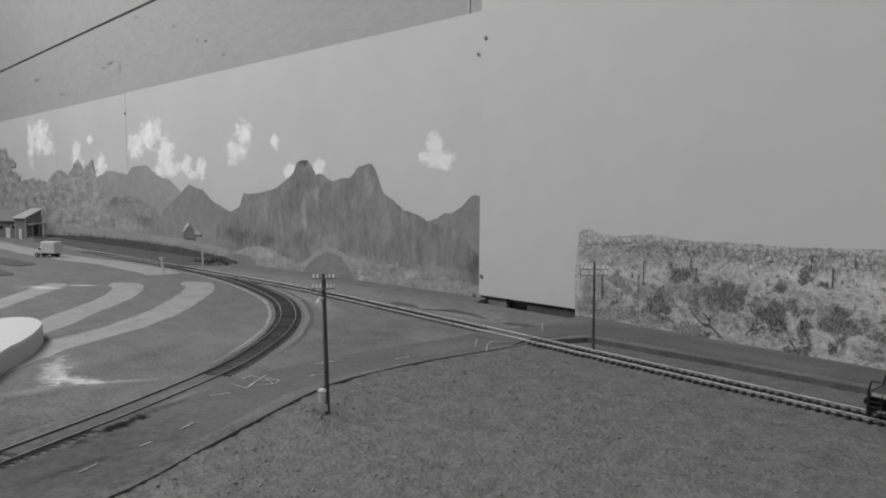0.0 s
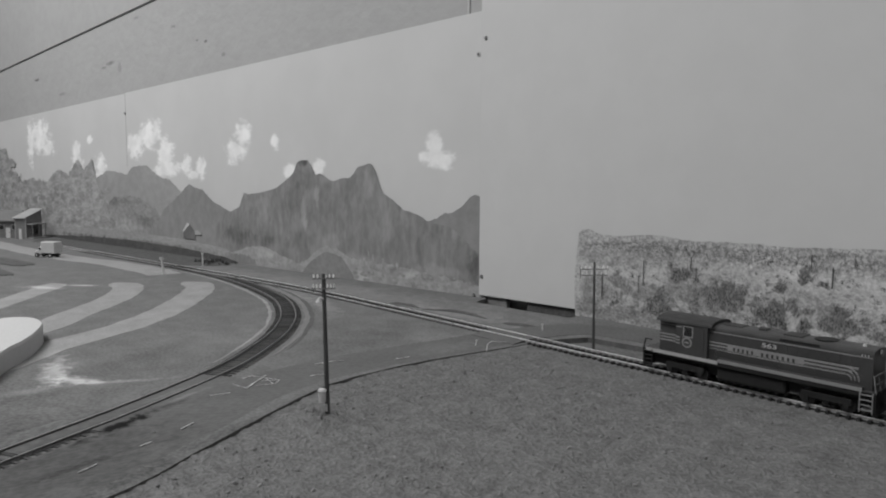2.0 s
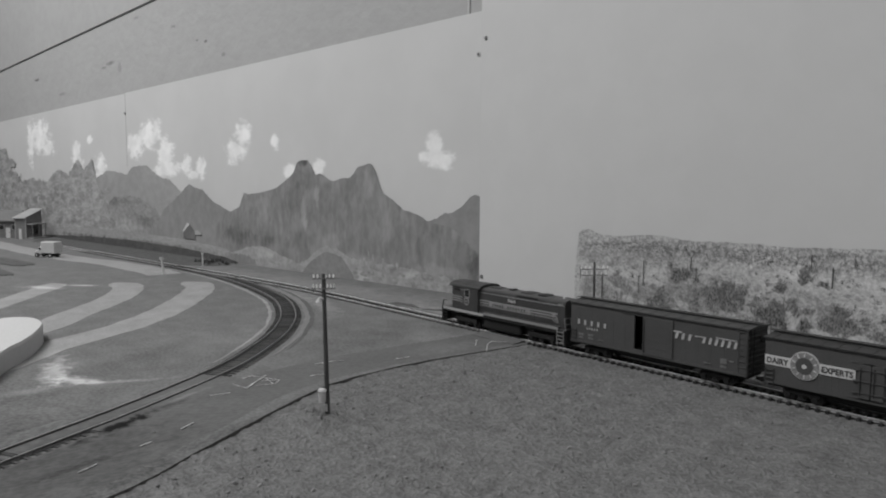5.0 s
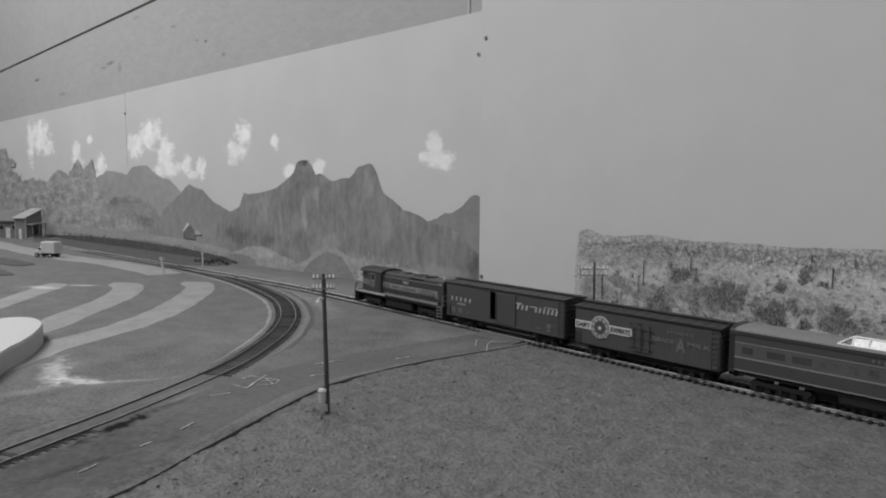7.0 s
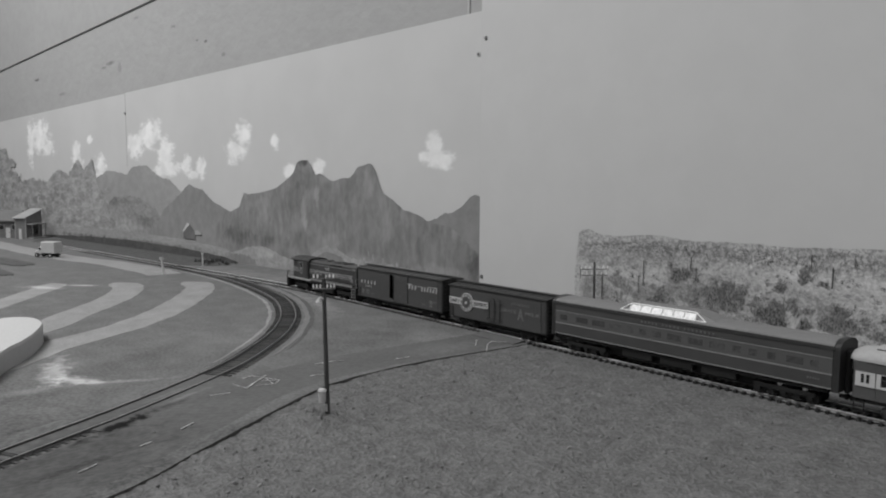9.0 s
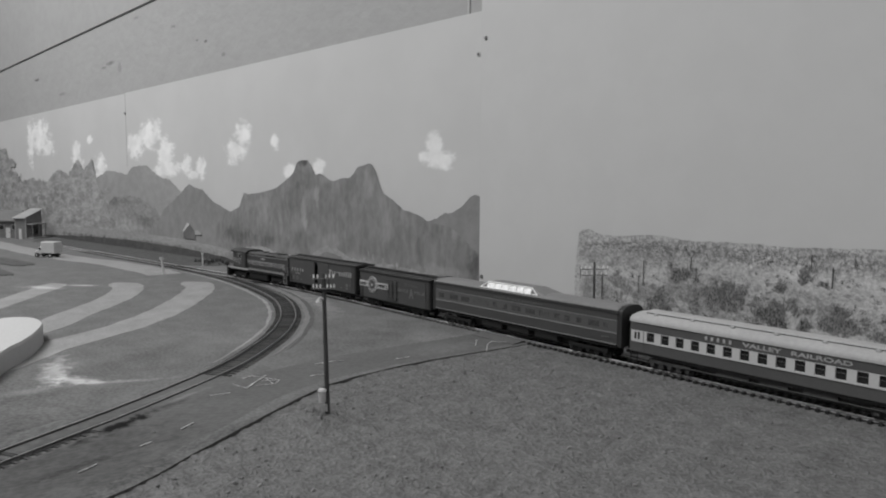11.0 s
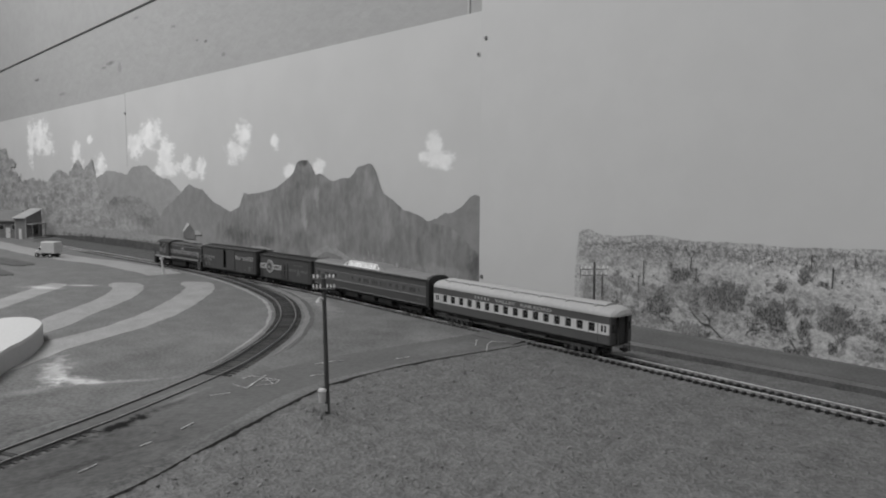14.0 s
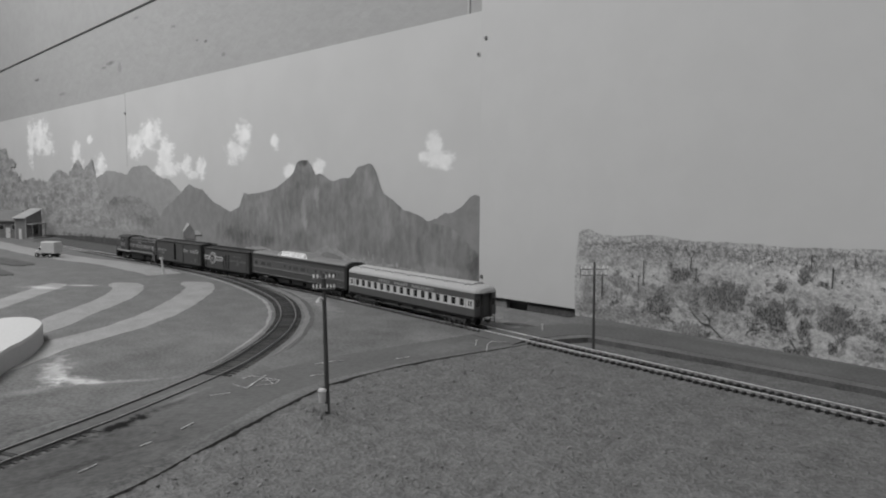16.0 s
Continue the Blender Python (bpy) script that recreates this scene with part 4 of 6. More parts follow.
def dash(a, b, w, label=""):
    line = [Vector((*a, 0)), Vector(((a[0] + b[0]) / 2, (a[1] + b[1]) / 2, 0)), Vector((*b, 0))]
    part("dash", strip(line, 0, w, LAND_Z + 0.0008, 0.0003, 0.0002, a[0] * 50), M_LINE, marks, label)


for a, b in (((-0.417, 0.095), (-0.423, 0.106)), ((-0.436, 0.134), (-0.439, 0.142)), ((-0.45, 0.164), (-0.457, 0.175)), ((-0.509, 0.208), (-0.506, 0.223)), ((-0.510, 0.295), (-0.507, 0.307)), ((-0.511, 0.385), (-0.509, 0.400))):
    dash(a, b, 0.0010)
for a, b, w in (((-0.533, 0.233), (-0.541, 0.257), 0.0007), ((-0.541, 0.257), (-0.515, 0.269), 0.0007), ((-0.515, 0.269), (-0.507, 0.261), 0.0007), ((-0.533, 0.233), (-0.51, 0.238), 0.0007), ((-0.511, 0.239), (-0.535, 0.267), 0.0016), ((-0.512, 0.248), (-0.507, 0.262), 0.0006), ((-0.523, 0.257), (-0.513, 0.267), 0.0006), ((-0.527, 0.263), (-0.508, 0.26), 0.0005)):
    dash(a, b, w)
for a, b in (((-0.479, 0.470), (-0.500, 0.492)), ((-0.500, 0.492), (-0.508, 0.506)), ((-0.508, 0.506), (-0.494, 0.515)), ((-0.541, 0.318), (-0.541, 0.33)), ((-0.541, 0.33), (-0.537, 0.345))):
    dash(a, b, 0.0011)

# paths of the round plot inside the curve
plot = thing("plot_paths", "pale curved gravel paths on the round plot", "path", kind="structure")
for k, pts in enumerate((((-0.676, 0.0645), (-0.736, 0.1245), (-0.776, 0.1705), (-0.816, 0.2325), (-0.876, 0.2965), (-0.951, 0.3545), (-1.026, 0.4045), (-1.096, 0.4345), (-1.156, 0.4295)),
                         ((-0.80, 0.08), (-0.84, 0.13), (-0.878, 0.172), (-0.95, 0.224), (-1.02, 0.280), (-1.105, 0.328), (-1.16, 0.343), (-1.215, 0.338)),
                         ((-0.98, 0.09), (-1.03, 0.125), (-1.09, 0.165), (-1.16, 0.212), (-1.22, 0.250), (-1.265, 0.262)))):
    part("path", strip(catmull(pts, 0.01), 0, (0.045, 0.045, 0.040)[k], LAND_Z + 0.0003, 0.0003, 0.0025, 3 + k * 5, taper=3), M_PATH, plot)
grass = thing("grass_patches", "dark grassy patches and field beside the tracks", "grass", kind="structure")
for k, (x, y, rx, ry, turn) in enumerate(((-1.66, 0.265, 0.10, 0.030, 0.15), (-1.52, 0.21, 0.12, 0.02, 0.12))):
    part("patch", blot(x, y, rx, ry, LAND_Z + 0.0012, 0.0008, turn, 7 + k, 0.35), M_FIELD, grass)
part("verge", strip(catmull([(-1.33, 0.585), (-1.42, 0.566), (-1.55, 0.551), (-1.70, 0.537), (-1.90, 0.512), (-2.08, 0.486), (-2.30, 0.450)], 0.012), 0, 0.105, LAND_Z + 0.0006, 0.0006, 0.012, 41, taper=7), M_FIELD, grass)
# Low ridges whose dark colour stands in for the shade along a step.
bank = thing("step_shade_bank", "low ridges along the backdrop, coloured dark for a step's shade", "dirt bank", kind="structure")
rnd = random.Random(33)
for k, pts in enumerate([[(-0.766, 0.567), (-0.7372, 0.5738), (-0.7084, 0.5747)], [(-0.7018, 0.5694), (-0.6817, 0.5811), (-0.6642, 0.5898), (-0.6361, 0.5931), (-0.5961, 0.5892)], [(-0.5687, 0.5843), (-0.5513, 0.5898), (-0.5303, 0.6001)]]):
    line = catmull([(float(x), float(y)) for x, y in pts], 0.004)
    bm = bmesh.new()
    rows = []
    for i, (q, n) in enumerate(zip(line, normals(line))):
        f = math.sin(math.pi * (i + 0.5) / len(line)) ** 0.5
        w, h = (0.0045 + 0.002 * noise.noise((q.x * 60, k, 0))) * f, (0.0034 + 0.002 * noise.noise((q.x * 90, k, 3))) * f
        rows.append([bm.verts.new((q.x + n.x * w * math.cos(a), q.y + n.y * w * math.cos(a), LAND_Z - 0.0006 + h * math.sin(a))) for a in (math.pi * j / 8 for j in range(9))])
    for p, q in zip(rows, rows[1:]):
        for j in range(8):
            bm.faces.new((p[j], p[j + 1], q[j + 1], q[j]))
    smooth(part("dark_ridge", bm, M_FIELD, bank))
bm = bmesh.new()
for i in range(46):
    x = -1.33 - rnd.random() * 0.10
    y = 0.70 + (x + 0.72) * 0.125 - rnd.uniform(0.008, 0.06)
    r = rnd.uniform(0.003, 0.0075)
    for k in range(26):
        a, e = rnd.uniform(0, 6.28), rnd.uniform(0.1, 1.5)
        d = Vector((math.cos(a) * math.cos(e), math.sin(a) * math.cos(e), math.sin(e))) * r * rnd.uniform(0.5, 1.2)
        s = d.cross(Vector((0.3, 0.2, 1))).normalized() * r * 0.16
        c = Vector((x, y, LAND_Z + 0.001))
        bm.faces.new([bm.verts.new(c + d * 0.2 - s), bm.verts.new(c + d * 0.2 + s), bm.verts.new(c + d)])
tagged(part("low_hedge", bm, M_FIELD), "low dark hedge and weeds below the backdrop", "hedge", kind="stuff")
bm = bmesh.new()
for i in range(34):
    a, r = rnd.uniform(0, 6.28), rnd.uniform(0.004, 0.022)
    x, y = -0.419 + r * math.cos(a), 0.250 + r * 0.7 * math.sin(a)
    z = ground_height(x, y)
    d = Vector((rnd.uniform(-1, 1), rnd.uniform(-1, 1), rnd.uniform(0.1, 0.9))).normalized() * rnd.uniform(0.002, 0.006)
    add_rod(bm, (x, y, z), Vector((x, y, z)) + d, 0.0003, 0.0001, 4)
tagged(part("dry_weeds", bm, M_TWIG), "dry brown weeds round the pole foot", "weeds", kind="stuff")

# ---- tracks ----


def rail_track(name, line, label, rail_mat, bed=None, tie_half=0.0130, tie_from=0, tie_to=10 ** 6, skip=None, group="", tie_mat=None, side_mat=None, tie_top=-0.0016):
    ob = thing(name, label, "railway track", group)
    for side in (-1, 1):
        bm = bmesh.new()
        sweep(bm, line, side * 0.0088, ((-0.0009, -0.0024), (0.0009, -0.0024), (0.0009, -0.0021), (0.0003, -0.0016), (0.0004, -0.00025), (-0.0004, -0.00025), (-0.0003, -0.0016), (-0.0009, -0.0021)))
        rail = part("rail", bm, side_mat or M_RAIL_SIDE, ob, "dull metal rail")
        part("rail_head", sweep(bmesh.new(), line, side * 0.0088, ((-0.0004, -0.0004), (0.0004, -0.0004), (0.0004, -0.0001), (0.0003, 0.0), (-0.0003, 0.0), (-0.0004, -0.0001))), rail_mat, rail, "bright worn rail head")
    if bed:
        part("ballast", sweep(bmesh.new(), line, 0, bed[0]), bed[1], ob, "dark ballast bed")
    tie_me = mesh_of("sleeper", box(-0.0013, 0.0013, -tie_half, tie_half, -0.0048, tie_top, 0.0002), tie_mat or M_TIE)
    for q, s in list(zip(line, normals(line)))[tie_from:tie_to]:
        if skip and skip(q):
            continue
        t = new("sleeper", tie_me)
        t.parent = ob
        t.matrix_local = pose(q.x, q.y, 0, 0, 0, math.degrees(math.atan2(-s.x, s.y)))
    return ob


def main_y(x):
    d = max(0.0, -0.80 - x)
    return 0.540 - (0.183 * d * d if d < 0.30 else 0.01647 + 0.11 * (d - 0.30))


PITCH = 0.0068
main_line = [Vector((x, main_y(x), 0)) for x in (0.42 - PITCH * i for i in range(int(2.5 / PITCH)))]
rail_track("main_track", main_line, "straight single track with bright worn rails", M_RAIL, None, 0.0126, 19, 328, lambda q: -0.548 < q.x < -0.484, side_mat=M_RAIL_BRIGHT)
curve_line = catmull([(-1.44, 0.4865), (-1.3, 0.5), (-1.159, 0.504), (-1.0281, 0.4929), (-0.8873, 0.4657), (-0.7734, 0.4177), (-0.6843, 0.359), (-0.6213, 0.3008), (-0.5749, 0.2488), (-0.5202, 0.1649), (-0.4826, 0.0974), (-0.4482, 0.0309), (-0.41, -0.05)], PITCH)
rail_track("curved_track", curve_line, "sharply curved branch track on dark ballast", M_RAIL_OLD,
           (((-0.020, -0.0045), (0.020, -0.0045), (0.0175, -0.0031), (-0.0175, -0.0031)), M_BALLAST), 0.0155, 6, tie_mat=M_TIE_GREY, tie_top=-0.0020)
edge = thing("curve_shoulders", "pale sandy shoulders along the curved track", "track shoulder", kind="structure")
half = curve_line[12: int(len(curve_line) * 0.70)]
part("shoulder", strip(half, 0.0222, 0.006, LAND_Z + 0.0004, 0.0004, 0.002, 3, taper=20), M_RING, edge)
part("shoulder", strip(curve_line[14: int(len(curve_line) * 0.74)], -0.0222, 0.0045, LAND_Z + 0.0003, 0.0003, 0.002, 7, taper=40), M_PATH, edge)
# flat band, darker than the land beside it
part("rut", strip(curve_line[int(len(curve_line) * 0.30): int(len(curve_line) * 0.68)], 0.0275, 0.0070, LAND_Z + 0.0003, 0.0003, 0.002, 17, taper=22), M_RUT, edge)
split = next(i for i, q in enumerate(curve_line) if q.x > -0.60 and q.y < 0.116)
inner = next(i for i, q in enumerate(curve_line) if q.x > -0.60 and q.y < 0.078)
first = next(i for i, q in enumerate(curve_line) if q.x > -0.60 and q.y < 0.232)
part("track_crust", sweep(bmesh.new(), curve_line[first:inner + 1], 0, ((-0.0070, -0.004), (0.0082, -0.0045), (0.0082, -0.0011), (-0.0070, -0.0012))), M_ROAD, edge, "road crust between the rails")
part("track_crust", sweep(bmesh.new(), curve_line[first:split + 1], 0, ((0.0094, -0.004), (0.030, -0.0045), (0.046, LAND_Z - 0.0002), (0.019, -0.0013), (0.0094, -0.0012))), M_ROAD, edge, "road crust over the sleepers")
part("track_crust", sweep(bmesh.new(), curve_line[split:], 0, ((0.0150, -0.004), (0.030, -0.0046), (0.046, LAND_Z - 0.0003), (0.019, -0.0014), (0.0150, -0.0022))), M_ROAD, edge, "road crust beside the rail")
part("verge", sweep(bmesh.new(), curve_line[first:], 0, ((-0.034, LAND_Z - 0.0002), (-0.0106, -0.0045), (-0.0106, -0.0012), (-0.018, -0.0014))), M_LAND, edge, "verge raised against the rail")

crossing = thing("level_crossing", "grey road filling between the rails at the crossing", "level crossing")
for y0, y1 in ((0.5330, 0.5470), (0.512, 0.5298), (0.5502, 0.566)):
    bm = box(-0.546, -0.484, y0, y1, -0.0050, -0.0004)
    for q in bm.verts:
        if y0 < 0.52 and q.co.y < 0.52 and q.co.z > -0.003:
            q.co.z = LAND_Z + 0.0006
        if y1 > 0.56 and q.co.y > 0.56 and q.co.z > -0.003:
            q.co.z = LAND_Z + 0.0006
    part("filling", bm, M_ROAD, crossing)

# ---- poles, posts and small things ----
RIGHT_DEG = 49.17
M_ARM = surface("weathered_crossarm", 0.14, 0.8, var=0.2)


def insulators(arm, n, half, z, h, skip=()):
    for i in range(n):
        if i in skip:
            continue
        x = -half + 2 * half * i / (n - 1)
        part("insulator", add_rod(rod((x, 0, z), (x, 0, z + h), h * 0.26, h * 0.20, 8), (x, 0, z + h * 0.3), (x, 0, z + h * 0.5), h * 0.28, h * 0.28, 8), M_GLAZED, arm, "white glazed insulator")


def telegraph_pole(x, y, z0, height, r, arms, lean, label):
    ob = thing("telegraph_pole", label, "telegraph pole", "telegraph poles")
    ob.matrix_world = pose(x, y, z0, 0, 0, RIGHT_DEG) @ pose(0, 0, 0, 0, lean, 0)
    part("mast", rod((0, 0, -0.002), (0, 0, height), r, r * 0.72, 12), M_POLE, ob, "dark tapered wooden mast")
    for z, half, n, h, skip in arms:
        arm = part("crossarm", box(-half - 0.001, half + 0.001, -0.0020, -0.0010, z - 0.0004, z + 0.0004, 0.0001), M_ARM, ob)
        insulators(arm, n, half, z + 0.0004, h, skip)
    return ob


pole = telegraph_pole(-0.4180, 0.2552, ground_height(-0.419, 0.254), 0.0985, 0.0018, ((0.0955, 0.0068, 6, 0.0023, (2,)), (0.0885, 0.0072, 7, 0.0023, (3,))), -1.2, "dark wooden telegraph pole with white insulators and grey boxes")
can = part("transformer", rod((-0.0030, -0.0024, 0.0090), (-0.0030, -0.0024, 0.0170), 0.0026, 0.0029, 16), M_GREY_CAN, pole, "pale grey transformer can")
part("lid", rod((-0.0030, -0.0024, 0.0170), (-0.0030, -0.0024, 0.0184), 0.0033, 0.0022, 16), M_GREY_CAN, can)
bm = rod((0, -0.001, 0.0815), (-0.003, -0.0015, 0.0822), 0.0005)
add_rod(bm, (-0.0035, -0.0016, 0.0790), (-0.0030, -0.0016, 0.0822), 0.0024, 0.0008, 12)
part("lamp_hood", bm, M_GREY_CAN, pole, "small grey hooded lamp")
part("tag", box(-0.0012, 0.0004, -0.0026, -0.0020, 0.0022, 0.0075), M_GREY_CAN, pole)
telegraph_pole(-0.429, 0.571, -0.0055, 0.0875, 0.0014, ((0.0805, 0.0130, 7, 0.0026, ()), (0.0745, 0.0120, 6, 0.0026, ())), -0.6, "dark telegraph pole standing behind the track by the backdrop")


def marker_post(x, y, h, r, lean):
    ob = thing("marker_post", "short white marker post beside the track", "post", "marker posts")
    ob.matrix_world = pose(x, y, LAND_Z, 0, lean, 20)
    part("shaft", rod((0, 0, 0), (0, 0, h), r, r * 0.8, 8), M_WHITE, ob)
    part("cap", add_box(bmesh.new(), -r * 1.5, r * 1.1, -r, r, h * 0.86, h, 0.0002), M_WHITE, ob)


marker_post(-1.273, 0.441, 0.030, 0.0022, -8)
marker_post(-1.352, 0.545, 0.026, 0.0016, 0)
marker_post(-0.513, 0.590, 0.007, 0.0009, 0)
marker_post(-0.5055, 0.481, 0.006, 0.0008, 12)

block = thing("plaster_block", "smooth white rounded plaster block", "plaster block")
bm = bmesh.new()
prof = [(-0.40, -0.03), (-0.666, 0.094), (-0.714, 0.121), (-0.747, 0.1375), (-0.780, 0.150), (-0.805, 0.156), (-0.832, 0.1555), (-0.850, 0.146), (-0.852, 0.125), (-0.80, 0.06), (-0.62, -0.08)]
ring = [(q.x, q.y) for q in catmull(prof, 0.008)]
low = [bm.verts.new((x, y, LAND_Z)) for x, y in ring]
mid = [bm.verts.new((x, y, 0.0135)) for x, y in ring]
cx, cy = -0.74, 0.08
up = [bm.verts.new((x + (cx - x) * 0.02, y + (cy - y) * 0.02, 0.0160)) for x, y in ring]
for i in range(len(ring)):
    j = (i + 1) % len(ring)
    bm.faces.new((low[i], low[j], mid[j], mid[i]))
    bm.faces.new((mid[i], mid[j], up[j], up[i]))
bm.faces.new(up)
part("body", bm, M_WHITE, block)


def cottage(x, y, w, d, h, rise, turn, label, roof_mat, wall_mat, porch):
    ob = thing("cottage", label, "house", "village houses")
    ob.matrix_world = pose(x, y, LAND_Z, 0, 0, turn)
    part("wall", add_prism(bmesh.new(), ((-d / 2, 0), (d / 2, 0), (d / 2, h), (0, h + rise), (-d / 2, h)), -w / 2, w / 2), wall_mat, ob)
    for s in (-1, 1):
        bm = bmesh.new()
        v = [bm.verts.new(c) for c in ((-w / 2 - 0.006, 0, h + rise + 0.003), (w / 2 + 0.006, 0, h + rise + 0.003), (w / 2 + 0.006, s * (d / 2 + 0.008), h - 0.004), (-w / 2 - 0.006, s * (d / 2 + 0.008), h - 0.004))]
        r = bmesh.ops.extrude_face_region(bm, geom=[bm.faces.new(v)])
        bmesh.ops.translate(bm, vec=(0, 0, 0.003), verts=[q for q in r["geom"] if isinstance(q, bmesh.types.BMVert)])
        part("roof", bm, roof_mat, ob, "pale sheet roof")
    door = part("door", box(-0.006, 0.006, -d / 2 - 0.0015, -d / 2 + 0.001, 0, 0.030), M_COACH_CREAM, ob, "pale door")
    part("door_knob", rod((0.004, -d / 2 - 0.003, 0.015), (0.004, -d / 2 - 0.001, 0.015), 0.001), M_SCREW, door)
    for k in (-0.3, 0.3):
        win = part("window", box(k * w - 0.007, k * w + 0.007, -d / 2 - 0.0012, -d / 2 + 0.001, h * 0.45, h * 0.75), M_HOUSE_PALE, ob)
        part("pane", box(k * w - 0.005, k * w + 0.005, -d / 2 - 0.0018, -d / 2 - 0.001, h * 0.48, h * 0.72), M_WINDOW, win)
    for z in (h * 0.3, h * 0.62):
        win = part("window", box(w / 2 - 0.001, w / 2 + 0.0012, -0.009, 0.009, z, z + h * 0.2), M_HOUSE_PALE, ob)
        part("pane", box(w / 2 + 0.0010, w / 2 + 0.0018, -0.007, 0.007, z + 0.002, z + h * 0.2 - 0.002), M_WINDOW, win)
    if porch:
        part("porch_roof", box(-w / 2, w / 2, -d / 2 - 0.02, -d / 2, h * 0.52, h * 0.55), wall_mat, ob)
        part("porch_floor", box(-w / 2 - 0.01, w / 2 + 0.01, -d / 2 - 0.026, -d / 2, 0, 0.004), M_HOUSE_PALE, ob)
        for k in (-0.45, 0.0, 0.45):
            part("porch_post", box(k * w - 0.0012, k * w + 0.0012, -d / 2 - 0.019, -d / 2 - 0.0165, 0.004, h * 0.52), M_HOUSE_PALE, ob)
    return ob




def shed_house(x, y, turn, w, d, h0, h1):
    """A small two-storey house under one slope of roof, its low eave over the front door; (x, y) is the front corner."""
    ob = thing("cottage", "two-storey wooden village house under a pale lean-to roof", "house", "village houses")
    ob.matrix_world = pose(x, y, LAND_Z, 0, 0, turn)
    part("wall", add_prism(bmesh.new(), ((0, 0), (d, 0), (d, h1), (0, h0)), -w, 0), M_HOUSE, ob)
    slope = (h1 - h0) / d
    part("roof", add_prism(bmesh.new(), ((-0.006, h0 - 0.006 * slope + 0.0005), (d + 0.004, h1 + 0.004 * slope + 0.0005), (d + 0.004, h1 + 0.004 * slope + 0.003), (-0.006, h0 - 0.006 * slope + 0.003)), -w - 0.003, 0.002), M_HOUSE_ROOF, ob, "pale sheet roof")
    door = part("door", box(-w * 0.62, -w * 0.38, -0.0015, 0.001, 0, h0 * 0.48), M_COACH_CREAM, ob, "pale door")
    part("door_knob", rod((-w * 0.42, -0.003, h0 * 0.22), (-w * 0.42, -0.001, h0 * 0.22), 0.0008), M_SCREW, door)
    for x0 in (-w, -0.0016):
        part("corner_board", box(x0, x0 + 0.0028, -0.0012, 0.0012, 0, h0), M_HOUSE_PALE, ob, "pale corner board")
    part("porch_roof", box(0.0, 0.018, 0.004, d - 0.002, h1 * 0.50, h1 * 0.54), M_HOUSE_PALE, ob, "pale porch roof")
    part("porch_floor", box(0.0, 0.018, 0.004, d - 0.002, 0, 0.004), M_HOUSE_PALE, ob)
    for y0 in (0.006, d * 0.5, d - 0.006):
        part("porch_post", box(0.0155, 0.0175, y0 - 0.001, y0 + 0.001, 0.004, h1 * 0.50), M_HOUSE, ob)
    win = part("window", box(-0.001, 0.0012, d * 0.25, d * 0.75, h1 * 0.14, h1 * 0.40), M_HOUSE, ob)
    part("pane", box(0.0010, 0.0018, d * 0.29, d * 0.71, h1 * 0.16, h1 * 0.38), M_WINDOW, win)


shed_house(-2.307, 0.416, 39.4, 0.0357, 0.0629, 0.0602, 0.0816)
cottage(-2.42, 0.400, 0.055, 0.06, 0.052, 0.022, 62, "low grey village house with a pale gable", M_HOUSE, M_HOUSE, False)
cottage(-2.52, 0.362, 0.05, 0.05, 0.042, 0.028, 62, "small whitewashed village house", M_HOUSE, M_COACH_CREAM, False)

van = thing("delivery_truck", "old delivery truck with pale canvas box and white cab", "truck")
van.matrix_world = pose(-1.715, 0.350, LAND_Z, 0, 0, 33)
part("cargo_box", box(-0.010, 0.026, -0.011, 0.011, 0.009, 0.034, 0.0015), M_TRUCK_BOX, van)
part("cab", box(-0.019, -0.0085, -0.009, 0.009, 0.006, 0.023, 0.0025), M_WHITE, van)
part("bonnet", box(-0.029, -0.018, -0.0065, 0.0065, 0.006, 0.015, 0.002), M_WHITE, van)
part("windscreen", box(-0.0198, -0.0188, -0.0075, 0.0075, 0.0155, 0.021), M_WINDOW, van)
part("side_window", box(-0.0165, -0.0115, -0.0096, -0.0088, 0.0155, 0.021), M_WINDOW, van)
part("chassis", box(-0.028, 0.025, -0.007, 0.007, 0.004, 0.0075), M_CAR_BLACK, van)
for x in (-0.022, 0.014):
    for s in (-1, 1):
        w = part("wheel", rod((x, s * 0.0075, 0.0048), (x, s * 0.0105, 0.0048), 0.0048, seg=18), M_CAR_BLACK, van)
        part("hub", rod((x, s * 0.0102, 0.0048), (x, s * 0.0110, 0.0048), 0.0022, seg=12), M_GREY_CAN, w)

# ---- the train; each vehicle is built round its middle on the rail top, its front towards -x ----
SIDE = 0.0165
SPIN = []


def flat(x0, x1, z0, z1, y, thick=0.0003):
    """A thin painted plate on the side at y (negative: towards the front of the layout)."""
    s = -1 if y < 0 else 1
    return box(x0, x1, min(y, y + s * thick), max(y, y + s * thick), z0, z1)


def bars(x0, x1, z, h, counts, y, parent, material, label, gap=0.7, slant=0.0):
    """Unlettered words: one plain bar for each character."""
    total = sum(counts) + gap * (len(counts) - 1)
    w = (x1 - x0) / total
    x = x0
    for c in counts:
        for i in range(c):
            bm = flat(x + w * 0.22, x + w * 0.62, z - h / 2, z + h / 2, y)
            for q in bm.verts:
                q.co.x += slant * (q.co.z - z)
            part("letter_bar", bm, material, parent, label)
            x += w
        x += w * gap


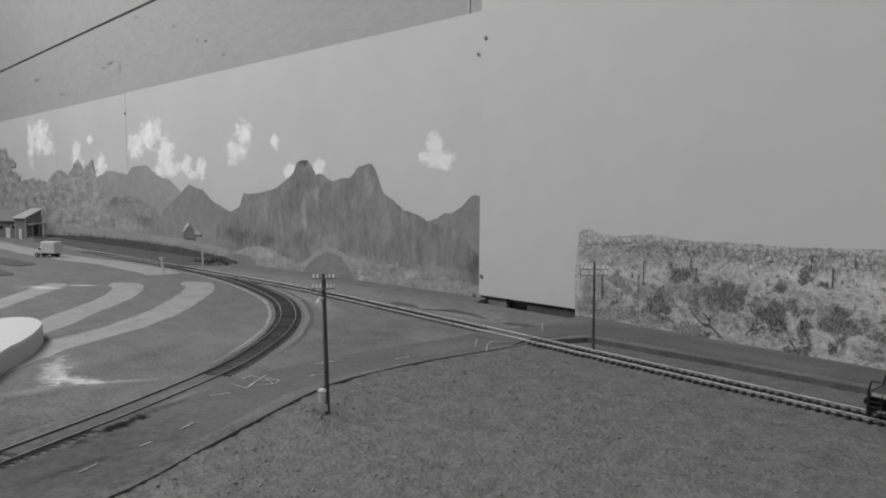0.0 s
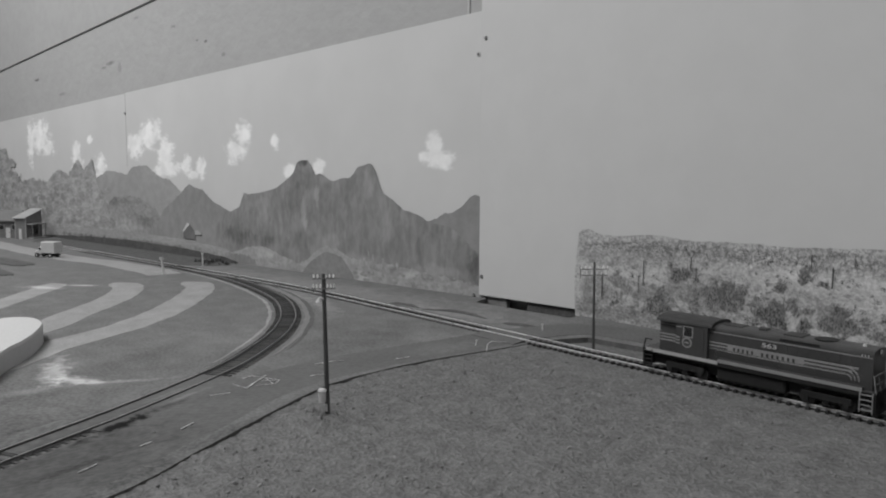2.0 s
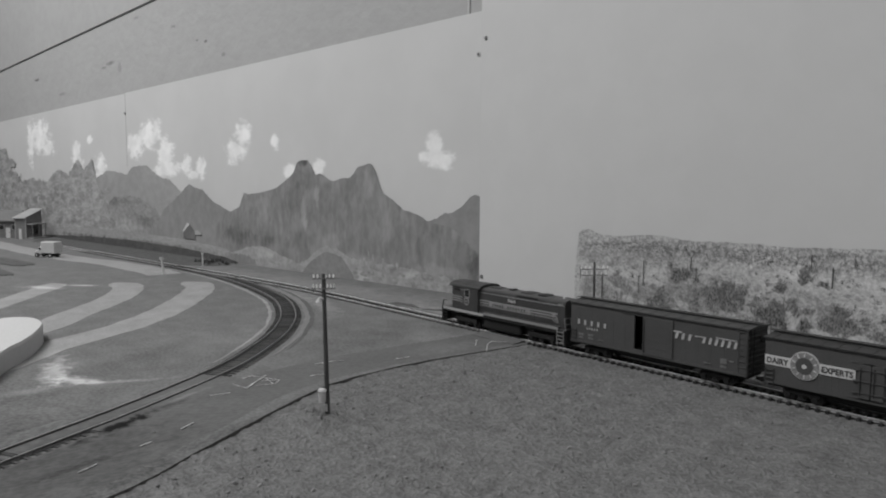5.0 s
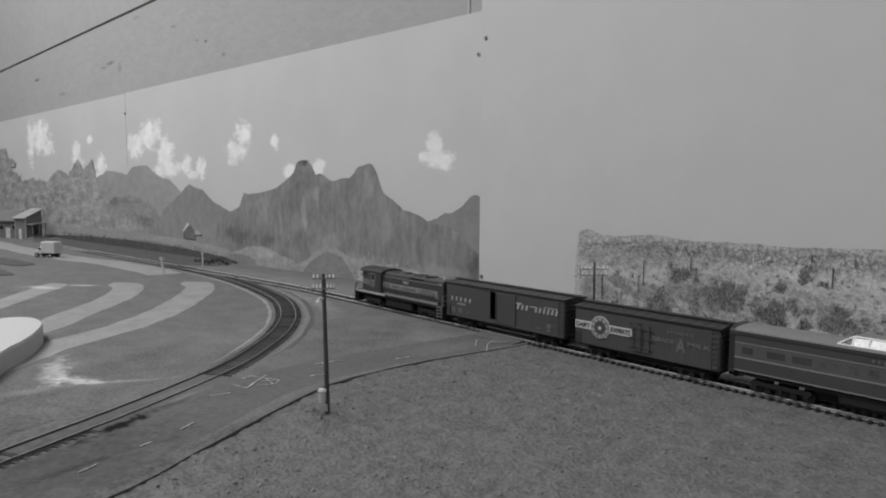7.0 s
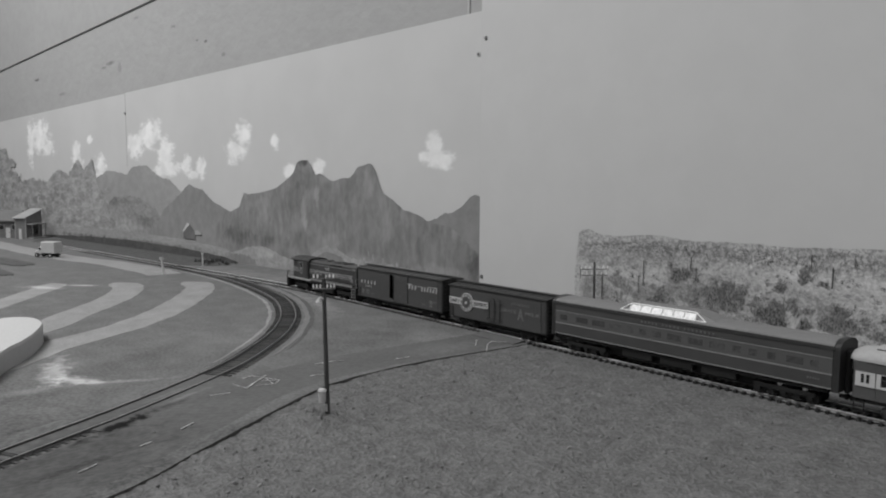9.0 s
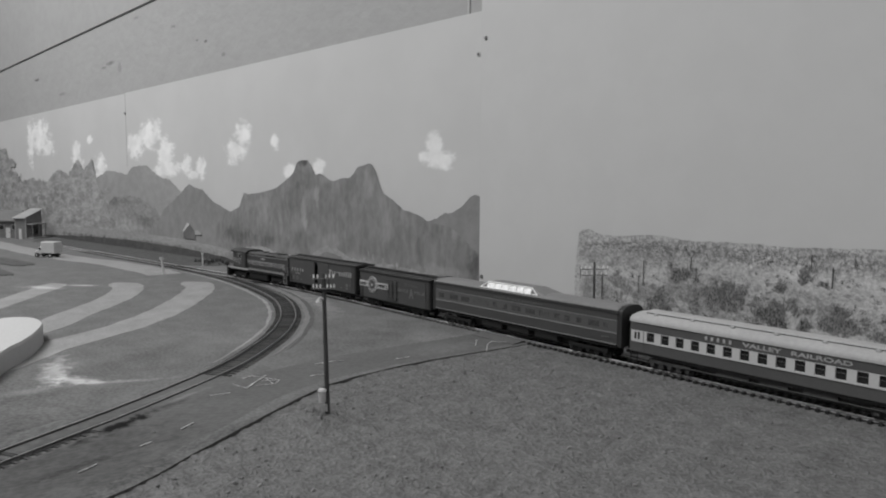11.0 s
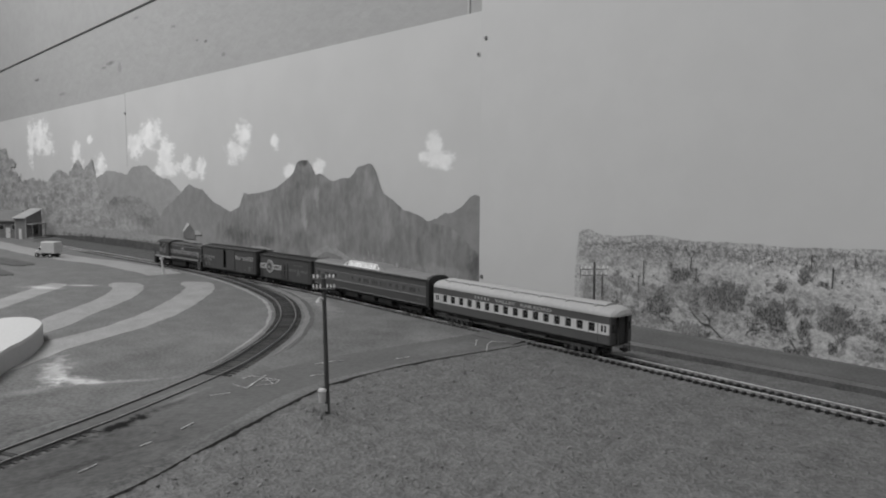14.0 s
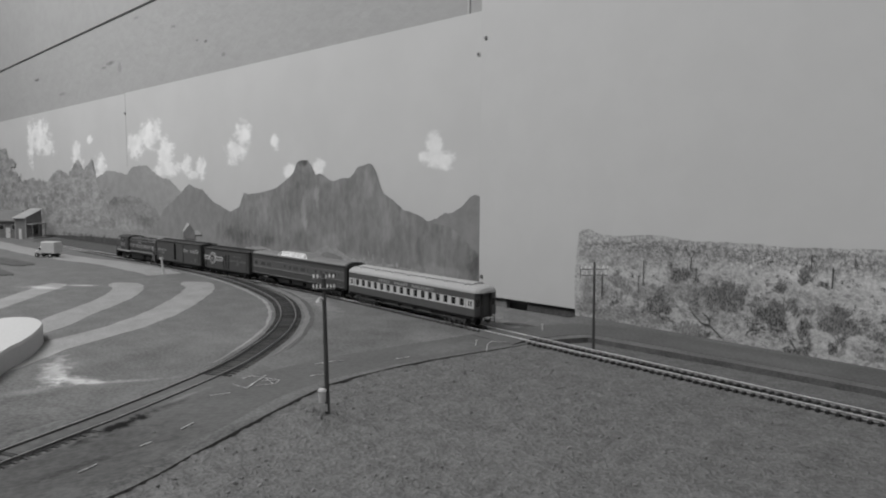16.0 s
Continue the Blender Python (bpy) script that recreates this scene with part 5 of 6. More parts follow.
def words(text, x0, x1, z, h, y, parent, material, name="lettering"):
    """Words on the near side, from the built-in font, fitted between x0 and x1."""
    cu = bpy.data.curves.new(name, "FONT")
    cu.body, cu.size, cu.extrude, cu.offset, cu.align_x, cu.align_y = text, 1.0, 0.01, 0.022, "CENTER", "CENTER"
    tmp = bpy.data.objects.new(name, cu)
    me = bpy.data.meshes.new_from_object(tmp)
    bpy.data.objects.remove(tmp)
    xs, zs = [v.co.x for v in me.vertices], [v.co.y for v in me.vertices]
    for v in me.vertices:
        v.co = (x0 + (v.co.x - min(xs)) / (max(xs) - min(xs)) * (x1 - x0), y - 0.01 * v.co.z, z + ((v.co.y - min(zs)) / (max(zs) - min(zs)) - 0.5) * h)
    me.materials.clear()
    me.materials.append(material)
    ob = new(name, me)
    ob.parent = parent
    return ob


def bogie(car, x, axles, spacing, wheel_r=0.0046, heavy=0.0, paint=None):
    paint = paint or M_CAR_BLACK
    ob = part("bogie", box(x - 0.004, x + 0.004, -0.0115, 0.0115, 0.0052, 0.0085, 0.0005), paint, car, "black bogie")
    reach = spacing * (axles - 1) / 2
    for s in (-1, 1):
        y0, y1 = sorted((s * 0.0110, s * 0.0130))
        bm = box(x - reach - 0.0035, x + reach + 0.0035, y0, y1, 0.0058, 0.0085 + heavy, 0.0005)
        for k in range(axles):
            xa = x - reach + k * spacing
            add_box(bm, xa - 0.0018, xa + 0.0018, min(y0, y1 + s * 0.0008 if s < 0 else y0), max(y1, y1 + s * 0.0008), 0.0030, 0.0065, 0.0004)
        for k in range(axles - 1):
            xm = x - reach + (k + 0.5) * spacing
            for dx in (-0.0014, 0.0, 0.0014):
                add_rod(bm, (xm + dx, s * 0.0125, 0.0030), (xm + dx, s * 0.0125, 0.0062), 0.0006, seg=6)
            add_box(bm, xm - 0.003, xm + 0.003, y0, y1, 0.0022, 0.0032, 0.0003)
        part("side_frame", bm, paint, ob, "black sprung side frame")
    for k in range(axles):
        xa = x - reach + k * spacing
        bm = rod((0, -0.0095, 0), (0, 0.0095, 0), 0.0010, seg=8)
        for s in (-1, 1):
            add_rod(bm, (0, s * 0.0078, 0), (0, s * 0.0098, 0), wheel_r, wheel_r, 20)
            add_rod(bm, (0, s * 0.0072, 0), (0, s * 0.0079, 0), wheel_r + 0.0006, wheel_r + 0.0006, 20)
            for a in range(4):
                add_box(bm, -0.0004, 0.0004, min(s * 0.0097, s * 0.0101), max(s * 0.0097, s * 0.0101), 0.0012, wheel_r * 0.7)
                bmesh.ops.rotate(bm, verts=bm.verts[:], cent=(0, 0, 0), matrix=Matrix.Rotation(math.pi / 2, 3, "Y"))
        w = part("wheelset", bm, M_WHEEL, ob, "blackened metal wheelset")
        w.matrix_local = pose(xa, 0, wheel_r)
        SPIN.append((w, xa, wheel_r))
    return ob


def coupler(car, x, s):
    bm = box(min(x, x + s * 0.005), max(x, x + s * 0.005), -0.0014, 0.0014, 0.0075, 0.0100, 0.0003)
    add_box(bm, min(x + s * 0.004, x + s * 0.0065), max(x + s * 0.004, x + s * 0.0065), -0.0022, 0.0022, 0.0068, 0.0106, 0.0004)
    part("coupler", bm, M_CAR_BLACK, car, "black knuckle coupler")


def ladder(car, x, w, z0, z1, y, steps, material, r=0.00035):
    s = -1 if y < 0 else 1
    bm = bmesh.new()
    for dx in (-w / 2, w / 2):
        add_rod(bm, (x + dx, y + s * 0.0008, z0), (x + dx, y + s * 0.0008, z1), r, seg=5)
    for k in range(steps):
        z = z0 + (z1 - z0) * (k + 0.5) / steps
        add_rod(bm, (x - w / 2, y + s * 0.0008, z), (x + w / 2, y + s * 0.0008, z), r, seg=5)
    part("ladder", bm, material, car, "thin wire ladder")


def end_ladder(car, x, w, y, z0, z1, steps, material):
    s = -1 if x < 0 else 1
    bm = bmesh.new()
    for dy in (-w / 2, w / 2):
        add_rod(bm, (x + s * 0.0008, y + dy, z0), (x + s * 0.0008, y + dy, z1), 0.00035, seg=5)
    for k in range(steps):
        z = z0 + (z1 - z0) * (k + 0.5) / steps
        add_rod(bm, (x + s * 0.0008, y - w / 2, z), (x + s * 0.0008, y + w / 2, z), 0.00035, seg=5)
    part("ladder", bm, material, car, "thin wire ladder")


def freight_shell(car, half, z0, eave, peak, paint, end_paint, opening=None, roof_paint=None):
    y = SIDE - 0.0005
    if opening:
        a, b, top = opening
        for s in (-1, 1):
            y0, y1 = sorted((s * y, s * (y - 0.0012)))
            if s < 0:
                part("side", box(-half, a, y0, y1, z0, eave), paint, car)
                part("side", box(b, half, y0, y1, z0, eave), paint, car)
                part("lintel", box(a, b, y0, y1, top, eave), paint, car)
                part("threshold", box(a, b, y0, y1, z0, z0 + 0.004), paint, car)
            else:
                part("side", box(-half, half, y0, y1, z0, eave), paint, car)
        part("floor", box(-half, half, -y + 0.0013, y - 0.0013, z0, z0 + 0.002), M_CAR_BLACK, car)
        for s in (-1, 1):
            x0, x1 = sorted((s * half, s * (half - 0.0012)))
            part("end", box(x0, x1, -y + 0.0013, y - 0.0013, z0 + 0.002, eave), end_paint, car)
    else:
        part("body", box(-half, half, -y, y, z0, eave, 0.0003), paint, car)
    prof = [(-SIDE - 0.0008, eave), (SIDE + 0.0008, eave), (SIDE + 0.0008, eave + 0.0010), (0.0, peak), (-SIDE - 0.0008, eave + 0.0010)]
    roof_paint = roof_paint or end_paint
    roof = part("roof", add_prism(bmesh.new(), prof, -half - 0.0012, half + 0.0012), roof_paint, car, "dark ribbed roof")
    k = 13
    for i in range(k):
        x = -half + 2 * half * (i + 0.5) / k
        rib = [(-SIDE - 0.0006, eave + 0.0010), (0, peak + 0.0001), (SIDE + 0.0006, eave + 0.0010), (SIDE + 0.0006, eave + 0.0013), (0, peak + 0.0004), (-SIDE - 0.0006, eave + 0.0013)]
        part("rib", add_prism(bmesh.new(), rib, x - 0.0005, x + 0.0005), roof_paint, roof)
    part("running_board", box(-half - 0.003, half + 0.003, -0.0032, 0.0032, peak + 0.0008, peak + 0.0014), end_paint, car, "roof walkway")
    for s in (-1, 1):
        bm = bmesh.new()
        for i in range(9):
            z = z0 + (eave - z0) * (i + 0.5) / 9
            add_rod(bm, (s * half, -y + 0.001, z), (s * half, y - 0.001, z), 0.0009, seg=8)
        part("end_ribs", bm, end_paint, car, "corrugated steel end")
        end_ladder(car, s * half, 0.006, -0.0105, z0, eave, 7, M_CAR_BLACK)
        bm = rod((s * (half + 0.001), 0.005, eave - 0.009), (s * (half + 0.0025), 0.005, eave - 0.009), 0.0028, seg=16)
        part("brake_wheel", bm, M_CAR_BLACK, car)
        coupler(car, s * half, s)
    # The second box closes the view under the floor and keeps it dark.
    part("underframe", add_box(box(-half * 0.98, half * 0.98, -0.012, 0.012, z0 - 0.0025, z0 - 0.0002), -half * 0.42, half * 0.40, -0.009, 0.009, z0 - 0.0065, z0 - 0.0024, 0.001), M_CAR_BLACK, car)


def side_ribs(car, xs, z0, z1, material, name="panel_seam"):
    for x in xs:
        part(name, flat(x - 0.00025, x + 0.00025, z0, z1, -(SIDE - 0.0005), 0.00008), material, car)


def door(car, x0, x1, z0, z1, material, label):
    y = -(SIDE - 0.0005)
    d = part("door", box(x0, x1, y - 0.0011, y - 0.0001, z0, z1, 0.0002), material, car, label)
    for k in range(1, 5):
        z = z0 + (z1 - z0) * k / 5
        part("door_rib", box(x0 + 0.001, x1 - 0.001, y - 0.00122, y - 0.0010, z - 0.0003, z + 0.0003), material, d)
    part("latch", rod((x0 + 0.0015, y - 0.0016, z0 + 0.002), (x0 + 0.0015, y - 0.0016, z1 - 0.002), 0.0003, seg=5), M_CAR_BLACK, d)
    for z in (z0 - 0.0006, z1 + 0.0002):
        part("door_track", box(x0 - (x1 - x0) * 0.8, x1 + 0.002, y - 0.0005, y - 0.0001, z, z + 0.0005), material, car)


def build_boxcar():
    car = thing("boxcar", "dark boxcar with a half-open sliding door and pale lettering", "boxcar")
    h = 0.0855
    c = 0.107
    y = -(SIDE - 0.0005)
    freight_shell(car, h, 0.0115, 0.0480, 0.0505, M_BOX, M_BOX_DARK, (0.0912 - c, 0.1003 - c, 0.0450), roof_paint=M_BOX_ROOF)
    door(car, 0.1003 - c, 0.1290 - c, 0.0130, 0.0455, M_BOX, "closed half of the sliding door")
    side_ribs(car, [-h + 0.012 * i for i in range(1, 6)] + [0.1290 - c + 0.0112 * i for i in range(1, 5)], 0.0135, 0.0475, M_BOX)
    part("side_sill", flat(-h, h, 0.0115, 0.0132, y, 0.0006), M_BOX, car)
    bars(0.0288 - c, 0.0636 - c, 0.0310, 0.0044, (1, 1, 1, 1, 1), y - 0.0003, car, M_LETTER, "pale lettering", 0.35)
    bars(0.0395 - c, 0.0535 - c, 0.0258, 0.0022, (5,), y - 0.0003, car, M_LETTER, "pale number")
    for x, z, w, hh in ((0.031, 0.0195, 0.006, 0.0020), (0.031, 0.0165, 0.005, 0.0018), (0.042, 0.0200, 0.006, 0.0022), (0.042, 0.0170, 0.006, 0.0018), (0.053, 0.0170, 0.006, 0.0007)):
        part("stencil", flat(x - c, x + w - c, z - hh / 2, z + hh / 2, y - 0.0003), M_LETTER_DIM, car)
    # the script-like name as slanted bars with a speed line
    bars(0.1300 - c, 0.1475 - c, 0.0345, 0.0052, (3,), y - 0.0003, car, M_SCRIPT, "pale script", 0.3, 0.25)
    part("script_swash", flat(0.129 - c, 0.137 - c, 0.0372, 0.0382, y - 0.0003), M_SCRIPT, car)
    bars(0.1545 - c, 0.1860 - c, 0.0345, 0.0052, (6,), y - 0.0003, car, M_SCRIPT, "pale script", 0.3, 0.25)
    bm = flat(0.1485 - c, 0.1560 - c, 0.0362, 0.0370, y - 0.0003)
    part("script_swash", bm, M_SCRIPT, car)
    part("script_swash", flat(0.1665 - c, 0.1840 - c, 0.0378, 0.0385, y - 0.0003), M_SCRIPT, car)
    for x, z, w, hh in ((0.171, 0.0205, 0.0055, 0.0042), (0.171, 0.0160, 0.0050, 0.0022), (0.157, 0.0165, 0.006, 0.0007), (0.178, 0.0215, 0.004, 0.001)):
        part("stencil", flat(x - c, x + w - c, z - hh / 2, z + hh / 2, y - 0.0003), M_LETTER_DIM, car)
    ladder(car, h - 0.004, 0.006, 0.0115, 0.0480, y + 0.0003, 8, M_BOX, 0.00025)
    ladder(car, -h + 0.004, 0.006, 0.0095, 0.0240, y, 4, M_BOX_DARK)
    for x in (-0.058, 0.058):
        bogie(car, x, 2, 0.0195)
    return car, c


def build_reefer():
    car = thing("refrigerator_car", "dark refrigerator car with a white dairy banner and round badge", "refrigerator car")
    h, c = 0.0718, 0.2777
    y = -(SIDE - 0.0005)
    freight_shell(car, h, 0.0110, 0.0448, 0.0478, M_REEFER, M_BOX_DARK)
    side_ribs(car, [-h + 0.0047 * i for i in range(1, 31)], 0.0115, 0.0446, M_REEFER, "board_joint")
    dr = door(car, 0.2700 - c, 0.2775 - c, 0.0140, 0.0375, M_REEFER, "left leaf of the insulated door")
    door(car, 0.2785 - c, 0.2860 - c, 0.0140, 0.0375, M_REEFER, "right leaf of the insulated door")
    for z in (0.018, 0.026, 0.034):
        part("hinge", box(0.2665 - c, 0.2895 - c, y - 0.0018, y - 0.0010, z - 0.0003, z + 0.0003), M_REEFER, car, "iron strap hinge")
    part("banner", flat(0.2060 - c, 0.2680 - c, 0.0253, 0.0325, y, 0.0005), M_BADGE_WHITE, car, "white banner")
    part("badge_rim", rod((0.2346 - c, y - 0.0008, 0.0288), (0.2346 - c, y, 0.0288), 0.0104, seg=40), M_BADGE_WHITE, car, "round badge rim")
    part("badge", rod((0.2346 - c, y - 0.0011, 0.0288), (0.2346 - c, y, 0.0288), 0.0098, seg=40), M_BADGE, car, "round grey badge")
    part("badge_core", rod((0.2346 - c, y - 0.0014, 0.0288), (0.2346 - c, y, 0.0288), 0.0060, seg=32), M_BOX, car)
    part("badge_mark", rod((0.2346 - c, y - 0.0016, 0.0285), (0.2346 - c, y, 0.0285), 0.0017, seg=20), M_BADGE_WHITE, car)
    for k in range(10):
        a = 2 * math.pi * k / 10
        bm = box(-0.0004, 0.0004, y - 0.0013, y, 0.0066, 0.0090)
        bmesh.ops.rotate(bm, verts=bm.verts[:], cent=(0, 0, 0), matrix=Matrix.Rotation(a, 3, "Y"))
        bmesh.ops.translate(bm, verts=bm.verts[:], vec=(0.2346 - c, 0, 0.0288))
        part("badge_ray", bm, M_BADGE_WHITE, car)
    words("DAIRY", 0.2075 - c, 0.2232 - c, 0.0289, 0.0044, y - 0.0007, car, M_BOX_DARK)
    words("EXPERTS", 0.2462 - c, 0.2667 - c, 0.0289, 0.0044, y - 0.0007, car, M_BOX_DARK)
    words("A", 0.3110 - c, 0.3197 - c, 0.0262, 0.0118, y - 0.0003, car, M_LETTER_DIM)
    words("GRADE", 0.2885 - c, 0.3095 - c, 0.0283, 0.0036, y - 0.0002, car, M_LETTER_DIM)
    words("MILK", 0.3212 - c, 0.3420 - c, 0.0283, 0.0036, y - 0.0002, car, M_LETTER_DIM)
    bars(0.3020 - c, 0.3280 - c, 0.0358, 0.0026, (9,), y - 0.0002, car, M_LETTER_DIM, "faded lettering")
    ladder(car, h - 0.004, 0.006, 0.0110, 0.0440, y + 0.0003, 8, M_REEFER, 0.0003)
    ladder(car, -h + 0.004, 0.006, 0.0100, 0.0230, y, 4, M_BOX_DARK)
    for x in (-0.046, 0.046):
        bogie(car, x, 2, 0.0195)
    return car, c


def build_dome_car():
    car = thing("dome_coach", "dark streamlined passenger coach with a glazed roof dome", "passenger coach")
    a, b = 0.3615, 0.6115
    c, h = (a + b) / 2, (b - a) / 2
    y = -SIDE
    part("lower_side", box(-h, h, -SIDE, SIDE, 0.0158, 0.0262), M_DOME_LOW, car, "darker lower body panel")
    part("window_band", box(-h, h, -SIDE, SIDE, 0.0262, 0.0378), M_DOME_UP, car)
    part("letterboard", box(-h, h, -SIDE, SIDE, 0.0378, 0.0440), M_DOME_LOW, car)
    for z, w in ((0.0262, 0.0005), (0.0378, 0.0003), (0.0162, 0.0004)):
        for s in (-1, 1):
            part("pinstripe", flat(-h, h, z - w, z + w, s * SIDE, 0.0003), M_STRIPE, car, "thin pale stripe")
    part("eave", add_prism(bmesh.new(), [(-SIDE - 0.0006, 0.0440), (SIDE + 0.0006, 0.0440), (SIDE + 0.0002, 0.0466), (-SIDE - 0.0002, 0.0466)], -h - 0.0008, h + 0.0008), M_DOME_EDGE, car, "dark eave band")
    smooth_roof = part("roof", add_prism(bmesh.new(), arch(SIDE - 0.0002, 0.0466, 0.0503, 14, 2.2), -h - 0.0006, h + 0.0006), M_DOME_ROOF, car, "grey rounded roof")
    wins = [(367.1, 375.5), (386.3, 399.6), (404.9, 418.5), (424, 437), (443, 449), (455, 462), (468, 476), (482, 495), (501, 514), (520, 533), (539, 546), (552, 558), (566, 572), (580, 592), (597, 603)]
    for x0, x1 in wins:
        for s in (-1, 1):
            part("window", flat(x0 / 1000 - c, x1 / 1000 - c, 0.0296, 0.0346, s * SIDE, 0.0001), M_WINDOW_SOFT if x0 < 420 else M_WINDOW_REFLECT, car)
    bars(0.4560 - c, 0.5250 - c, 0.0408, 0.0018, (5, 5, 8), y - 0.0002, car, M_LETTER_DIM, "faded gilt lettering")
    bars(0.595 - c, 0.604 - c, 0.0215, 0.0016, (5,), y - 0.0002, car, M_LETTER_DIM, "faded number")
    # the dome: framed slanting panes on a raised hump
    x0, x1, t0, t1 = 0.4335 - c, 0.5290 - c, 0.4430 - c, 0.5050 - c
    yb, yt, zb, zt, zc = 0.0135, 0.0098, 0.0480, 0.0545, 0.0553
    bm = bmesh.new()
    ring = [bm.verts.new(q) for q in ((x0, -yb, zb), (x1, -yb, zb), (x1, yb, zb), (x0, yb, zb))]
    upper = [bm.verts.new(q) for q in ((t0, -yt, zt), (t1, -yt, zt), (t1, yt, zt), (t0, yt, zt))]
    ridge = [bm.verts.new(q) for q in ((t0 + 0.002, 0, zc), (t1 - 0.002, 0, zc))]
    for i in range(4):
        bm.faces.new((ring[i], ring[(i + 1) % 4], upper[(i + 1) % 4], upper[i]))
    bm.faces.new((upper[0], upper[1], ridge[1], ridge[0]))
    bm.faces.new((upper[2], upper[3], ridge[0], ridge[1]))
    bm.faces.new((upper[1], upper[2], ridge[1]))
    bm.faces.new((upper[3], upper[0], ridge[0]))
    bm.faces.new(ring[::-1])
    dome = part("dome", bm, M_DOME_ROOF, car, "raised observation dome")
    n = 6
    for s in (-1, 1):
        for k in range(n):
            p0, p1 = t0 + (t1 - t0) * k / n, t0 + (t1 - t0) * (k + 1) / n
            bm = bmesh.new()
            q = [bm.verts.new(v) for v in ((p0 + 0.0007, s * (yb + 0.0003), zb + 0.0009), (p1 - 0.0007, s * (yb + 0.0003), zb + 0.0009), (p1 - 0.0007, s * (yt + 0.0008), zt - 0.0004), (p0 + 0.0007, s * (yt + 0.0008), zt - 0.0004))]
            g = bmesh.ops.extrude_face_region(bm, geom=[bm.faces.new(q)])
            bmesh.ops.translate(bm, vec=(0, -s * 0.0006, 0), verts=[v for v in g["geom"] if isinstance(v, bmesh.types.BMVert)])
            # Near panes carry their bright reflection in the colour; far ones are roof grey.
            part("pane", bm, M_CLEAR if s < 0 else M_DOME_ROOF, dome, "pale dome pane" if s < 0 else "")
        if s > 0:
            continue
        bm = bmesh.new()
        for k in range(n + 1):
            px = t0 + (t1 - t0) * k / n
            add_rod(bm, (px, s * (yb + 0.0004), zb), (px, s * (yt + 0.0009), zt), 0.00065, seg=6)
        add_rod(bm, (t0, s * (yt + 0.0008), zt), (t1, s * (yt + 0.0008), zt), 0.0007, seg=6)
        add_rod(bm, (x0, s * (yb + 0.0004), zb + 0.0003), (t1 + 0.010, s * (yb + 0.0004), zb + 0.0003), 0.0007, seg=6)
        add_rod(bm, (x0, s * (yb + 0.0004), zb + 0.0003), (t0, s * (yt + 0.0008), zt), 0.0006, seg=6)
        add_rod(bm, (t1 + 0.010, s * (yb + 0.0004), zb + 0.0003), (t1, s * (yt + 0.0008), zt), 0.0006, seg=6)
        part("dome_frame", bm, M_SILVER, dome, "bright silver dome frame")
    for s in (-1, 1):
        x0, x1 = sorted((s * h, s * (h + 0.0048)))
        part("end_wall", add_prism(bmesh.new(), [(-0.0163, 0.0140), (0.0163, 0.0140), (0.0163, 0.0440)] + arch(0.0163, 0.0440, 0.0510, 12, 2.3)[::-1][1:-1] + [(-0.0163, 0.0440)], x0, x1), M_DOME_EDGE, car, "black rounded coach end")
        xd = s * (h + 0.0049)
        part("diaphragm", box(*sorted((xd, xd + s * 0.003)), -0.0060, 0.0060, 0.0125, 0.0430, 0.0006), M_CAR_BLACK, car, "black gangway bellows")
        part("end_window", box(*sorted((xd, xd + s * 0.0035)), -0.0012, 0.0012, 0.0300, 0.0370), M_GREY_CAN, car, "pale gangway window")
        coupler(car, s * h, s)
    bm = box(-h * 0.98, h * 0.98, -0.0150, 0.0150, 0.0125, 0.0157)
    # Added fill between the bogies, so the underside stays in the dark.
    add_box(bm, -h * 0.55, h * 0.55, -0.008, 0.008, 0.0045, 0.0125)
    for x0, x1 in ((-0.05, -0.02), (-0.012, 0.018), (0.026, 0.055)):
        add_box(bm, x0, x1, -0.0145, 0.0145, 0.0065, 0.0150, 0.0010)
    part("underframe", bm, M_CAR_BLACK, car, "black equipment boxes and added underfloor fill")
    for x in (-h + 0.034, h - 0.034):
        bogie(car, x, 3, 0.0190, 0.0050, 0.001)
    return car, c


